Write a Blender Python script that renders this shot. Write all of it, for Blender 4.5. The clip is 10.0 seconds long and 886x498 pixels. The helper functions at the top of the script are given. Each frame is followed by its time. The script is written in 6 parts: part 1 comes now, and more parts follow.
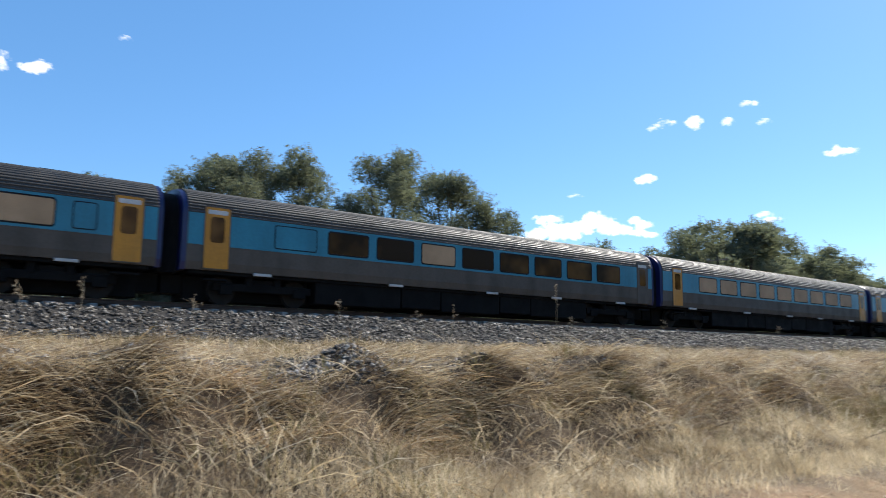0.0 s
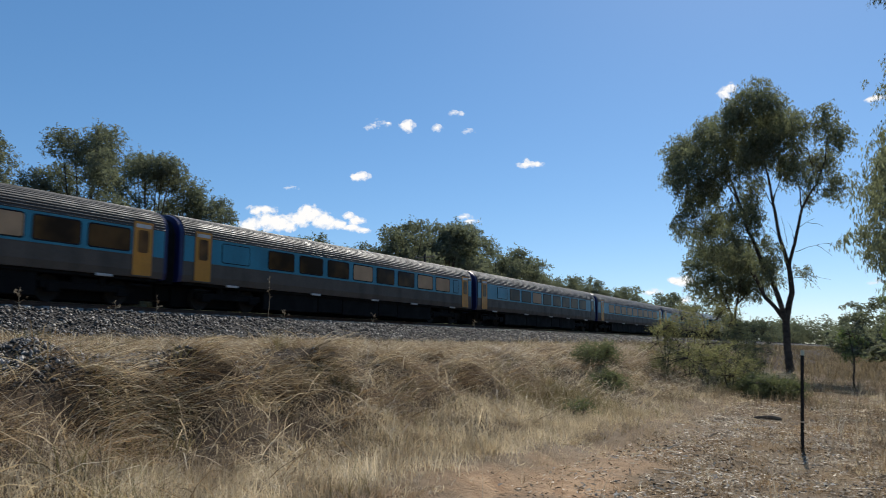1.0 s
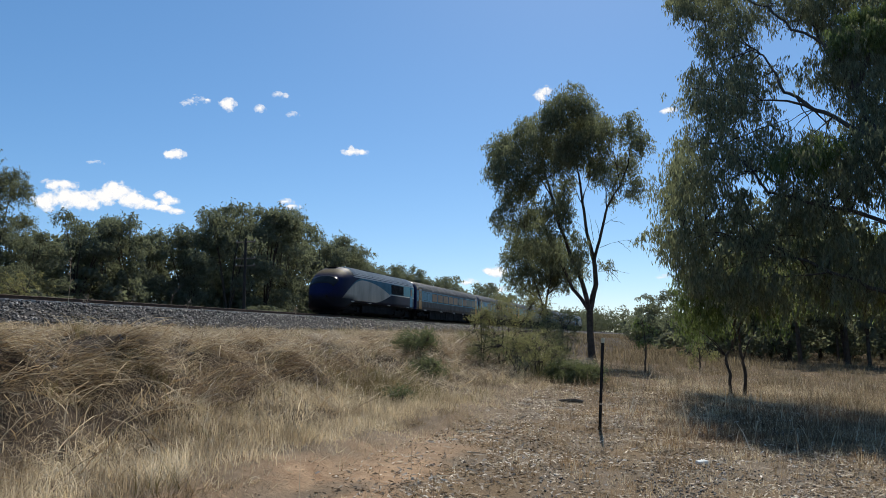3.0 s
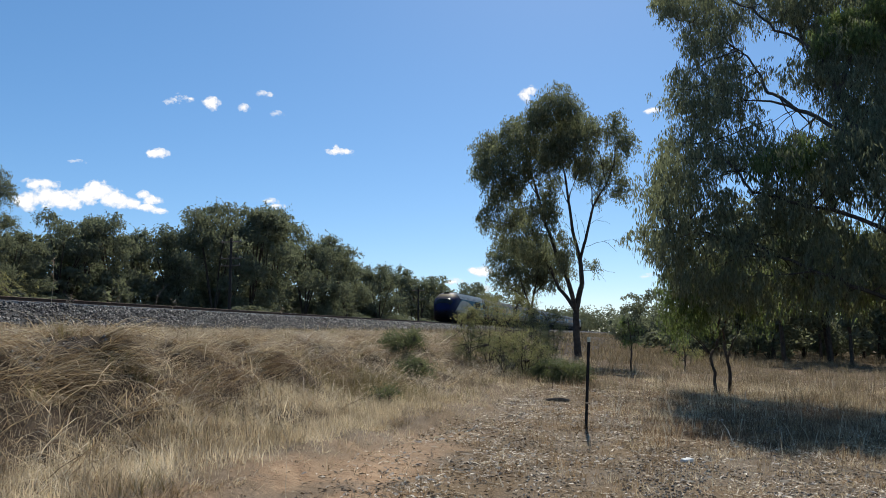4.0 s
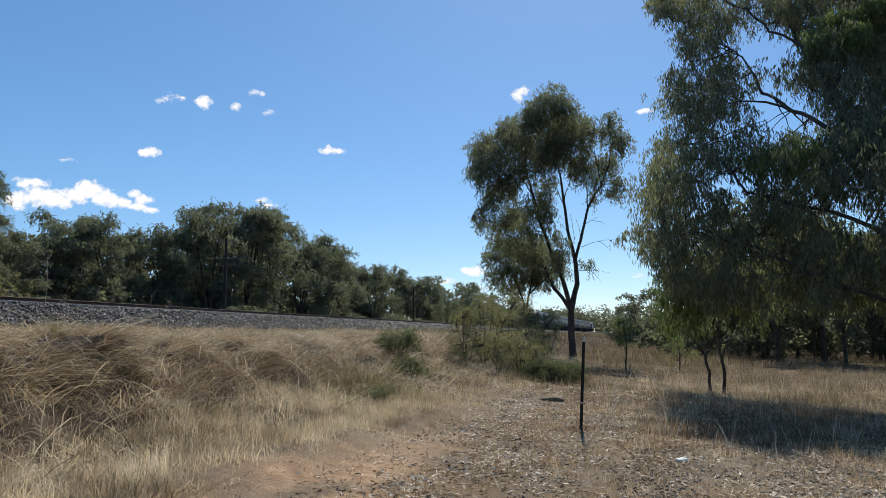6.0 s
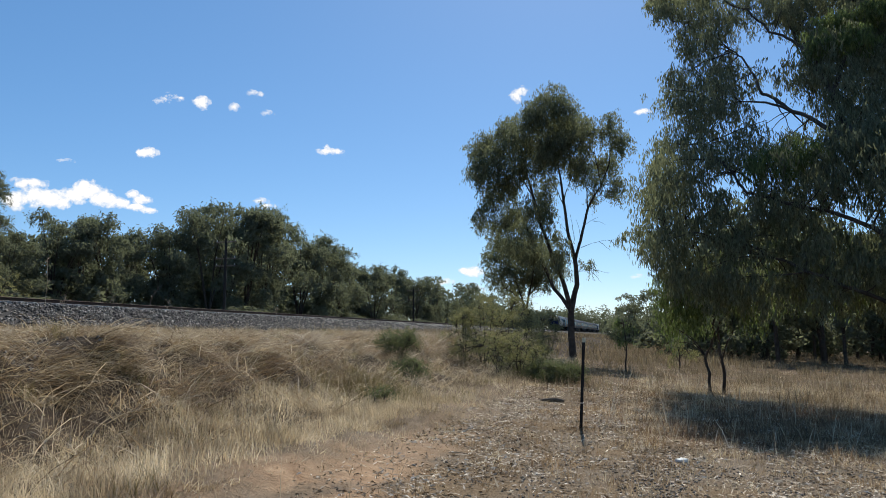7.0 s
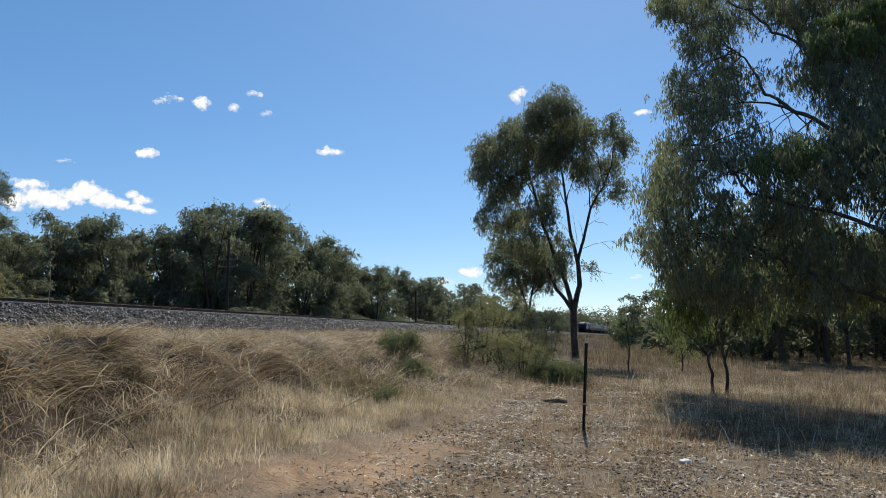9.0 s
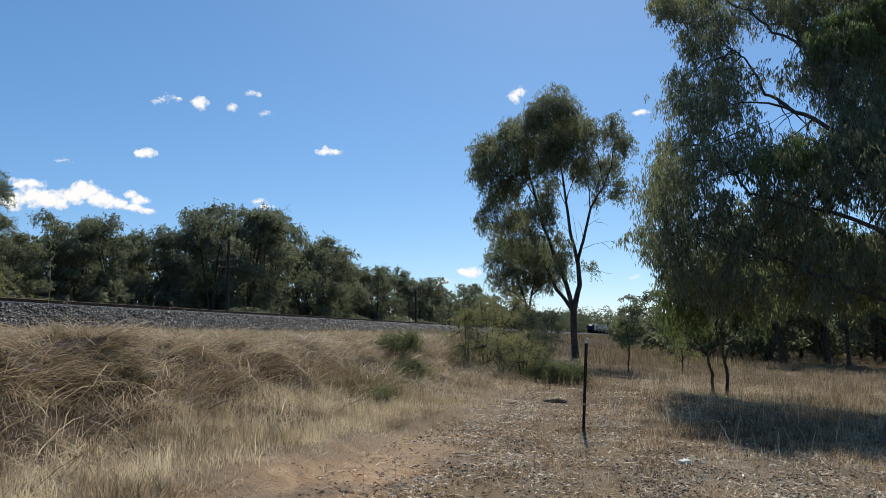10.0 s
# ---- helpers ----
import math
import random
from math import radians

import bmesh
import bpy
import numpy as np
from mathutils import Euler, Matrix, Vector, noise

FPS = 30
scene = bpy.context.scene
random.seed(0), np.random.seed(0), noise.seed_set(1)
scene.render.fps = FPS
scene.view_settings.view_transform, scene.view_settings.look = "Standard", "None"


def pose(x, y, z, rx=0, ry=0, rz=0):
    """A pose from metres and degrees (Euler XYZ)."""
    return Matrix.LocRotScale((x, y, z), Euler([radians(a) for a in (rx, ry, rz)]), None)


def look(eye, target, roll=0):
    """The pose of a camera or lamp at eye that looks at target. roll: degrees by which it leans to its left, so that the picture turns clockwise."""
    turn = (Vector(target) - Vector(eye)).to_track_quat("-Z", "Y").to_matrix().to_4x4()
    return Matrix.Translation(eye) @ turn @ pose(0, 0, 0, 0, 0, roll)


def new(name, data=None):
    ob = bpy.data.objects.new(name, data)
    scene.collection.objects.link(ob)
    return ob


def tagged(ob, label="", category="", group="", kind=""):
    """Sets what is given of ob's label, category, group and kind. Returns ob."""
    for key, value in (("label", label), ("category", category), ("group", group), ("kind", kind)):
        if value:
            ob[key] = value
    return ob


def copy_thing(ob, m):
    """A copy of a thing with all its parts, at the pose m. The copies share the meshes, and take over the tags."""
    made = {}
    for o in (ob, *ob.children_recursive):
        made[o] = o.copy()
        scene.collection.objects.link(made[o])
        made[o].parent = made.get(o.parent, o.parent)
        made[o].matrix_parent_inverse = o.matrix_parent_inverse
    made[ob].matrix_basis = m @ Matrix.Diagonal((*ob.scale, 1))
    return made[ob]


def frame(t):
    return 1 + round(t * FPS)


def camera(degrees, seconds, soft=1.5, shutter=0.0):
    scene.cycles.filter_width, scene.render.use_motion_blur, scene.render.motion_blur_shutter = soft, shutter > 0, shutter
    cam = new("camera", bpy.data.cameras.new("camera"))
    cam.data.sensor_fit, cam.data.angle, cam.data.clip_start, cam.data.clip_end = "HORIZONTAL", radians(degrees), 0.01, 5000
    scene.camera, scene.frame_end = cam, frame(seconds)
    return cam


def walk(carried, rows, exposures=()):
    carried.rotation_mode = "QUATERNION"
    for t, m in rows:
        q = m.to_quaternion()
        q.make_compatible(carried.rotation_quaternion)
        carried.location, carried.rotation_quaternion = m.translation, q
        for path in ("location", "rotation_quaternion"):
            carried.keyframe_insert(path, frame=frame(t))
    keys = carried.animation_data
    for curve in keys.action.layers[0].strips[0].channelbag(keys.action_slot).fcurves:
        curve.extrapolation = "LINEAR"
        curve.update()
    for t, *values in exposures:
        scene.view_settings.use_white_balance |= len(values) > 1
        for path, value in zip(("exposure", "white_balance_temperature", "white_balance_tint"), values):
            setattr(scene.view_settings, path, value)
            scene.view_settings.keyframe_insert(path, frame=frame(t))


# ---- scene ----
cam = camera(61.1, 10.0, soft=0.9, shutter=0.15)
PAN = (
    (0, 98.02, -0.56, 36.08),
    (0.2, 98.03, -0.27, 28.89),
    (0.5, 98.03, -0.12, 21.50),
    (0.7, 97.89, 0.08, 18.77),
    (1, 97.56, 0.05, 14.50),
    (1.2, 97.40, 0.05, 11.48),
    (1.5, 97.24, 0.09, 7.77),
    (1.7, 97.12, 0.13, 5.55),
    (2, 96.94, 0.16, 3.69),
    (2.5, 96.76, 0.15, 2.15),
    (2.7, 96.68, 0.03, 1.65),
    (3.8, 96.60, 0.20, 0.21),
    (4, 96.60, 0.17, 0.05),
    (4.5, 96.57, 0.18, -0.32),
    (5, 96.57, 0.17, -0.32),
    (5.5, 96.58, 0.16, -0.31),
    (7, 96.63, 0.16, -0.32),
    (7.5, 96.64, 0.16, -0.31),
    (8, 96.67, 0.13, -0.24),
    (8.5, 96.68, 0.14, -0.18),
    (9, 96.69, 0.15, -0.13),
    (9.5, 96.70, 0.14, -0.13),
    (10, 96.70, 0.15, -0.13),
)
walk(cam, [(t, pose(0, 0, 1.6, a, b, c)) for t, a, b, c in PAN],
     exposures=((0, 0.7), (0.5, 0.42), (1.0, 0.01), (2.5, 0.0), (4.0, 0.07), (7.5, 0.07), (10, 0.0)))

# ---- sky and sun ----
SUN_AZ, SUN_EL = 12.0, 43.8
world = bpy.data.worlds.new("world")
scene.world = world
world.use_nodes = True
wn = world.node_tree
sky = wn.nodes.new("ShaderNodeTexSky")
sky.sky_type = "NISHITA"
sky.sun_disc = False
sky.sun_elevation = radians(SUN_EL)
sky.sun_rotation = radians(SUN_AZ)
sky.altitude = 500
sky.air_density, sky.dust_density, sky.ozone_density = 0.85, 0.3, 2.8
wn.nodes["Background"].inputs["Strength"].default_value = 0.113
rich = wn.nodes.new("ShaderNodeHueSaturation")
rich.inputs["Saturation"].default_value = 1.16
rich.inputs["Hue"].default_value = 0.495
wn.links.new(sky.outputs[0], rich.inputs["Color"])
haze = wn.nodes.new("ShaderNodeMix")
haze.data_type = "RGBA"
haze.inputs[0].default_value = 0.24
haze.inputs[7].default_value = (1.2, 3.2, 6.9, 1)
wn.links.new(rich.outputs[0], haze.inputs[6])
wn.links.new(haze.outputs[2], wn.nodes["Background"].inputs["Color"])
sun_data = bpy.data.lights.new("sun", "SUN")
sun_data.energy, sun_data.angle, sun_data.color = 4.8, radians(0.53), (1.0, 0.95, 0.86)
sun = new("sun", sun_data)
sv = Vector((math.sin(radians(SUN_AZ)) * math.cos(radians(SUN_EL)), math.cos(radians(SUN_AZ)) * math.cos(radians(SUN_EL)), math.sin(radians(SUN_EL))))
sun.matrix_world = look(sv * 100, (0, 0, 0))

# The track runs along the local x of this frame; local y points across it, away from the viewer.
TRACK = pose(0, 0, 0, 0, 0, 74.18)
RAIL_Y, RAIL_Z = 24.42, 3.14
# The ground climbs towards the railway; bearings and elevations below are read against that slope.
SLOPE = radians(3.2)
LEAN = TRACK @ Matrix.Rotation(SLOPE, 4, "X") @ TRACK.inverted()
rng = np.random.default_rng(7)


def at(s, lat, z=0.0):
    return TRACK @ Vector((s, lat, z))


def bearing(az, d):
    """Plan place d metres off in the direction az, degrees clockwise from +y."""
    return d * math.sin(radians(az)), d * math.cos(radians(az))


def sight(az, el, d):
    """The place d metres off at a bearing and an elevation above the sloping ground, from eye height."""
    x, y = bearing(az, d)
    return LEAN @ Vector((x, y, d * math.tan(radians(el)))) + Vector((0, 0, 1.6))


def to_track(x, y):
    p = TRACK.inverted() @ Vector((x, y, 0))
    return p.x, p.y


# ---- materials ----
class Mat:
    """A node material with short helpers."""

    def __init__(self, name, rough=0.8, metal=0.0, spec=0.3):
        self.m = bpy.data.materials.new(name)
        self.m.use_nodes = True
        self.t = self.m.node_tree
        self.b = self.t.nodes["Principled BSDF"]
        self.b.inputs["Roughness"].default_value = rough
        self.b.inputs["Metallic"].default_value = metal
        self.b.inputs["Specular IOR Level"].default_value = spec

    def node(self, kind, **kw):
        n = self.t.nodes.new("ShaderNode" + kind)
        for k, v in kw.items():
            if k == "op":
                n.operation = v
            elif k == "blend":
                n.data_type, n.blend_type = "RGBA", v
        return n

    def link(self, a, b):
        self.t.links.new(a, b)

    def coord(self, which="Object"):
        return self.node("TexCoord").outputs[which]

    def noise(self, scale, detail=4.0, vec=None, rough=0.55, stretch=None):
        n = self.node("TexNoise")
        n.inputs["Scale"].default_value, n.inputs["Detail"].default_value, n.inputs["Roughness"].default_value = scale, detail, rough
        vec = vec or self.coord()
        if stretch:
            mp = self.node("Mapping")
            mp.inputs["Scale"].default_value = stretch
            self.link(vec, mp.inputs[0])
            vec = mp.outputs[0]
        self.link(vec, n.inputs["Vector"])
        return n.outputs["Fac"]

    def ramp(self, fac, *stops):
        r = self.node("ValToRGB")
        e = r.color_ramp.elements
        while len(e) < len(stops):
            e.new(0.5)
        for el, (p, c) in zip(e, stops):
            el.position, el.color = p, (*c, 1) if len(c) == 3 else (c[0], c[0], c[0], 1)
        self.link(fac, r.inputs[0])
        return r.outputs[0]

    def math(self, op, a, b=0.0, clamp=False):
        n = self.node("Math", op=op)
        n.use_clamp = clamp
        for i, v in enumerate((a, b)):
            if isinstance(v, (int, float)):
                n.inputs[i].default_value = v
            else:
                self.link(v, n.inputs[i])
        return n.outputs[0]

    def mix(self, fac, a, b, blend="MIX"):
        n = self.node("Mix", blend=blend)
        for sock, v in ((n.inputs[0], fac), (n.inputs[6], a), (n.inputs[7], b)):
            if isinstance(v, (int, float)):
                sock.default_value = v
            elif isinstance(v, tuple):
                sock.default_value = (*v, 1)
            else:
                self.link(v, sock)
        return n.outputs[2]

    def xyz(self, which="Object"):
        n = self.node("SeparateXYZ")
        self.link(self.coord(which), n.inputs[0])
        return n.outputs

    def color(self, c):
        if isinstance(c, tuple):
            self.b.inputs["Base Color"].default_value = (*c, 1)
        else:
            self.link(c, self.b.inputs["Base Color"])
        return self

    def rough(self, r):
        self.link(r, self.b.inputs["Roughness"])
        return self

    def bump(self, h, strength=0.4, dist=0.02):
        n = self.node("Bump")
        n.inputs["Strength"].default_value, n.inputs["Distance"].default_value = strength, dist
        self.link(h, n.inputs["Height"])
        self.link(n.outputs[0], self.b.inputs["Normal"])
        return self


def worn(name, c, rough=0.6, metal=0.0, spec=0.3, scale=3.0, vary=0.3, grain=40.0):
    """A plain coloured surface with stains at two scales and a fine relief."""
    m = Mat(name, rough, metal, spec)
    lo, hi = tuple(x * (1 - vary) for x in c), tuple(min(1, x * (1 + vary)) for x in c)
    big = m.ramp(m.noise(scale, 5), (0.3, lo), (0.7, hi))
    fine = m.ramp(m.noise(grain, 3), (0.25, (0.72,) * 3), (0.75, (1.0,) * 3))
    m.color(m.mix(0.8, big, fine, "MULTIPLY"))
    m.bump(m.noise(grain, 3), 0.15, 0.01)
    return m.m


def leaf_mat(name, dark, light, rough=0.58, trans=0.25, spec=0.2):
    m = Mat(name, rough, 0, spec)
    g = m.node("NewGeometry")
    c = m.ramp(g.outputs["Random Per Island"], (0.0, dark), (0.7, light), (1.0, tuple(x * 1.25 for x in light)))
    c = m.mix(0.6, c, m.ramp(m.noise(0.5, 2), (0.3, (0.75,) * 3), (0.7, (1.1,) * 3)), "MULTIPLY")
    m.color(c)
    tr = m.node("BsdfTranslucent")
    m.link(m.mix(1.0, c, (1.12, 1.22, 0.90), "MULTIPLY"), tr.inputs[0])
    ms = m.node("MixShader")
    ms.inputs[0].default_value = trans
    m.link(m.b.outputs[0], ms.inputs[1])
    m.link(tr.outputs[0], ms.inputs[2])
    m.link(ms.outputs[0], m.t.nodes["Material Output"].inputs[0])
    return m.m


def blade_mat(name, *cols, trans=0.3):
    m = Mat(name, 0.6, 0, 0.25)
    g = m.node("NewGeometry")
    k = len(cols) - 1
    c = m.ramp(g.outputs["Random Per Island"], *[(i / k, c) for i, c in enumerate(cols)])
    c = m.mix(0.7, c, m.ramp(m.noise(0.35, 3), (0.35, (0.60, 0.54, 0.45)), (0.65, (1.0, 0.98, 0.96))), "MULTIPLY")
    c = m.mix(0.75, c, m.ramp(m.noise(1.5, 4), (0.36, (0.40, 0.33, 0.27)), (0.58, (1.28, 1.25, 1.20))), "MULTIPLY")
    m.color(c)
    tr = m.node("BsdfTranslucent")
    m.link(c, tr.inputs[0])
    ms = m.node("MixShader")
    ms.inputs[0].default_value = trans
    m.link(m.b.outputs[0], ms.inputs[1])
    m.link(tr.outputs[0], ms.inputs[2])
    m.link(ms.outputs[0], m.t.nodes["Material Output"].inputs[0])
    return m.m


BARK = worn("bark", (0.075, 0.057, 0.044), 0.9, scale=4, vary=0.5, grain=25)
BARK_PALE = worn("pale_bark", (0.22, 0.18, 0.145), 0.85, scale=2.5, vary=0.5, grain=20)
LEAF = leaf_mat("eucalypt_leaves", (0.116, 0.118, 0.080), (0.205, 0.205, 0.140), rough=0.55, trans=0.6, spec=0.16)
LEAF_SHRUB = leaf_mat("shrub_leaves", (0.084, 0.090, 0.048), (0.150, 0.155, 0.082), trans=0.5)
LEAF_GREEN = leaf_mat("green_leaves", (0.085, 0.108, 0.044), (0.165, 0.195, 0.080), trans=0.55)
LEAF_BUSH = leaf_mat("bush_leaves", (0.135, 0.124, 0.064), (0.26, 0.235, 0.125), trans=0.55)
# Far leaves are paler and greyer, with haze put into their colour.
LEAF_HAZED = leaf_mat("hazed_far_leaves", (0.146, 0.148, 0.110), (0.172, 0.174, 0.130), rough=0.8, trans=0.55, spec=0.08)
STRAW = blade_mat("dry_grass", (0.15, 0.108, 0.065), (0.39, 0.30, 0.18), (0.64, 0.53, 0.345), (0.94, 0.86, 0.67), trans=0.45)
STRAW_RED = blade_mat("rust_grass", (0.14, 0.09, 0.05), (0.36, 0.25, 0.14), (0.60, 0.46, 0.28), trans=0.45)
WEED_BROWN = blade_mat("dead_weeds", (0.12, 0.08, 0.053), (0.29, 0.195, 0.125), (0.52, 0.38, 0.25), trans=0.4)
STRAW_FINE = blade_mat("fine_dry_grass", (0.45, 0.375, 0.25), (0.68, 0.585, 0.405), (0.90, 0.81, 0.62), trans=0.5)
STRAW_DULL = blade_mat("dull_paddock_grass", (0.14, 0.115, 0.072), (0.28, 0.235, 0.15), (0.46, 0.39, 0.265), trans=0.4)
STRAW_PALE = blade_mat("bleached_stalks", (0.52, 0.44, 0.31), (0.70, 0.63, 0.50))
GRASS_GREEN = blade_mat("green_grass", (0.17, 0.155, 0.065), (0.28, 0.245, 0.11), (0.38, 0.32, 0.165))


# ---- mesh helpers ----
def mesh_np(name, verts, faces):
    """A mesh from arrays: verts (n, 3) and faces (m, 3) or (m, 4)."""
    me = bpy.data.meshes.new(name)
    verts, faces = np.asarray(verts, np.float32), np.asarray(faces, np.int32)
    k = faces.shape[1]
    me.vertices.add(len(verts))
    me.vertices.foreach_set("co", verts.ravel())
    me.loops.add(faces.size)
    me.loops.foreach_set("vertex_index", faces.ravel())
    me.polygons.add(len(faces))
    me.polygons.foreach_set("loop_start", np.arange(0, faces.size, k, dtype=np.int32))
    me.update(calc_edges=True)
    return me


def obj_np(name, verts, faces, mat, parent=None, smooth=False, label=""):
    me = mesh_np(name, verts, faces)
    me.materials.append(mat)
    if smooth:
        me.polygons.foreach_set("use_smooth", np.ones(len(me.polygons), bool))
    ob = new(name, me)
    ob.parent = parent
    return tagged(ob, label) if label else ob


def part(name, bm, mats, parent=None, label="", smooth=False):
    me = bpy.data.meshes.new(name)
    bm.to_mesh(me)
    bm.free()
    for m in mats if isinstance(mats, (list, tuple)) else (mats,):
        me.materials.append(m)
    if smooth:
        for p in me.polygons:
            p.use_smooth = True
    ob = new(name, me)
    ob.parent = parent
    return tagged(ob, label) if label else ob


def box(bm, x0, x1, y0, y1, z0, z1, bevel=0.0, mi=0):
    r = bmesh.ops.create_cube(bm, size=1.0, matrix=Matrix.Translation(((x0 + x1) / 2, (y0 + y1) / 2, (z0 + z1) / 2)) @ Matrix.Diagonal((x1 - x0, y1 - y0, z1 - z0, 1)))
    fs = {f for v in r["verts"] for f in v.link_faces}
    for f in fs:
        f.material_index = mi
    if bevel:
        bmesh.ops.bevel(bm, geom=list({e for v in r["verts"] for e in v.link_edges}), offset=bevel, segments=2, affect="EDGES", profile=0.5)
    return bm


def cyl(bm, p, q, r0, r1=None, sides=12, mi=0):
    p, q = Vector(p), Vector(q)
    m = Matrix.Translation((p + q) / 2) @ (q - p).to_track_quat("Z", "Y").to_matrix().to_4x4()
    r = bmesh.ops.create_cone(bm, cap_ends=True, segments=sides, radius1=r0, radius2=r0 if r1 is None else r1, depth=(q - p).length, matrix=m)
    for f in {f for v in r["verts"] for f in v.link_faces}:
        f.material_index = mi
    return bm


def empty(name, m):
    ob = new(name)
    ob.matrix_basis = m
    return ob


# ---- ground ----
LAT = (-3000, -120, -40, -10, 3.3, 3.75, 5.0, 5.8, 6.5, 7.5, 8.6, 11.5, 20.0, 29.0, 33.0, 60.0, 200, 3000)
HGT = (0.0, 0.0, 0.15, 0.0, 0.0, 0.06, 0.12, 0.26, 0.46, 0.84, 0.92, 0.86, 0.74, 0.74, 0.25, 0.15, 0.1, 0.0)


def waves(s, l, k, seed):
    r = np.random.default_rng(seed)
    out = 0
    for i in range(7):
        a, ph, f = r.uniform(0, 6.283), r.uniform(0, 6.283), k * r.uniform(0.6, 1.7)
        out = out + np.sin((s * math.cos(a) + l * math.sin(a)) * f + ph)
    return out / 3.5


def slumped(s):
    return 1 / (1 + np.exp(np.clip((s - 8.5) * 0.8, -30, 30))) * np.clip(0.55 + 0.75 * waves(s, s * 0, 1.1, 8), 0, 1)


def brow_at(s):
    return 7.4 + 0.5 * waves(s, s * 0, 0.9, 9) + 0.2 * waves(s, s * 0, 3.0, 10)


def height(s, l):
    """Height of the ground at s along the track and l across it."""
    s, l = np.asarray(s, float), np.asarray(l, float)
    wob = 0.35 * waves(s, l * 0, 0.5, 3) * np.exp(-((l - 7) / 4) ** 2)
    z = np.interp(l + wob, LAT, HGT)
    z = z + math.tan(SLOPE) * (np.clip(l, 0, 60) + 0.6 * np.clip(l, -60, 0))
    # a broken scarp where the bank has slumped
    slump, brow = slumped(s), brow_at(s)
    z = z + 0.75 * slump * (1 / (1 + np.exp(-np.clip((l - brow) * 10, -30, 30))) - 0.66) * np.exp(-((l - 7.4) / 2.0) ** 2)
    # a washed-out lip beside the sandy edge
    lip = 3.55 + 0.22 * waves(s, l * 0, 1.6, 12)
    z = z + 0.11 * (1 / (1 + np.exp(-np.clip((l - lip) * 16, -30, 30)))) * np.exp(-np.clip(l - lip, 0, 9) / 0.9) * np.exp(-((s - 8.5) / 5) ** 4)
    bank = np.exp(-((l - 8) / 3.0) ** 2)
    near = np.exp(-(np.hypot(s, l) / 150) ** 2)
    z = z + near * (0.025 * waves(s, l, 0.9, 1) + 0.012 * waves(s, l, 3.5, 2)) + bank * (0.15 * waves(s, l, 1.8, 4) + 0.08 * waves(s, l, 5.0, 5))
    # the little washed-out step beside the dirt track
    z = z + 0.10 / (1 + np.exp(-np.clip((s - 18.6 - 0.3 * np.sin(l * 3)) * 6, -30, 30))) * np.exp(-((l - 1.5) / 3.0) ** 2) * np.exp(-np.clip(s - 18, 0, 99) / 9)
    return z


def axis(*runs):
    """Grid lines from runs of (start, end, step)."""
    return np.unique(np.concatenate([np.arange(a, b, d) for a, b, d in runs]))


gs = axis((-3000, -200, 400), (-200, -40, 8), (-40, -12, 0.5), (-12, 40, 0.16), (40, 90, 0.7), (90, 300, 8), (300, 3001, 300))
gl = axis((-3000, -200, 400), (-200, -30, 8), (-30, -10, 0.7), (-10, 12, 0.15), (12, 34, 0.4), (34, 80, 3), (80, 300, 20), (300, 3001, 300))
SS, LL = np.meshgrid(gs, gl, indexing="ij")
ZZ = height(SS, LL)
idx = np.arange(SS.size).reshape(SS.shape)
quads = np.stack([idx[:-1, :-1], idx[1:, :-1], idx[1:, 1:], idx[:-1, 1:]], -1).reshape(-1, 4)


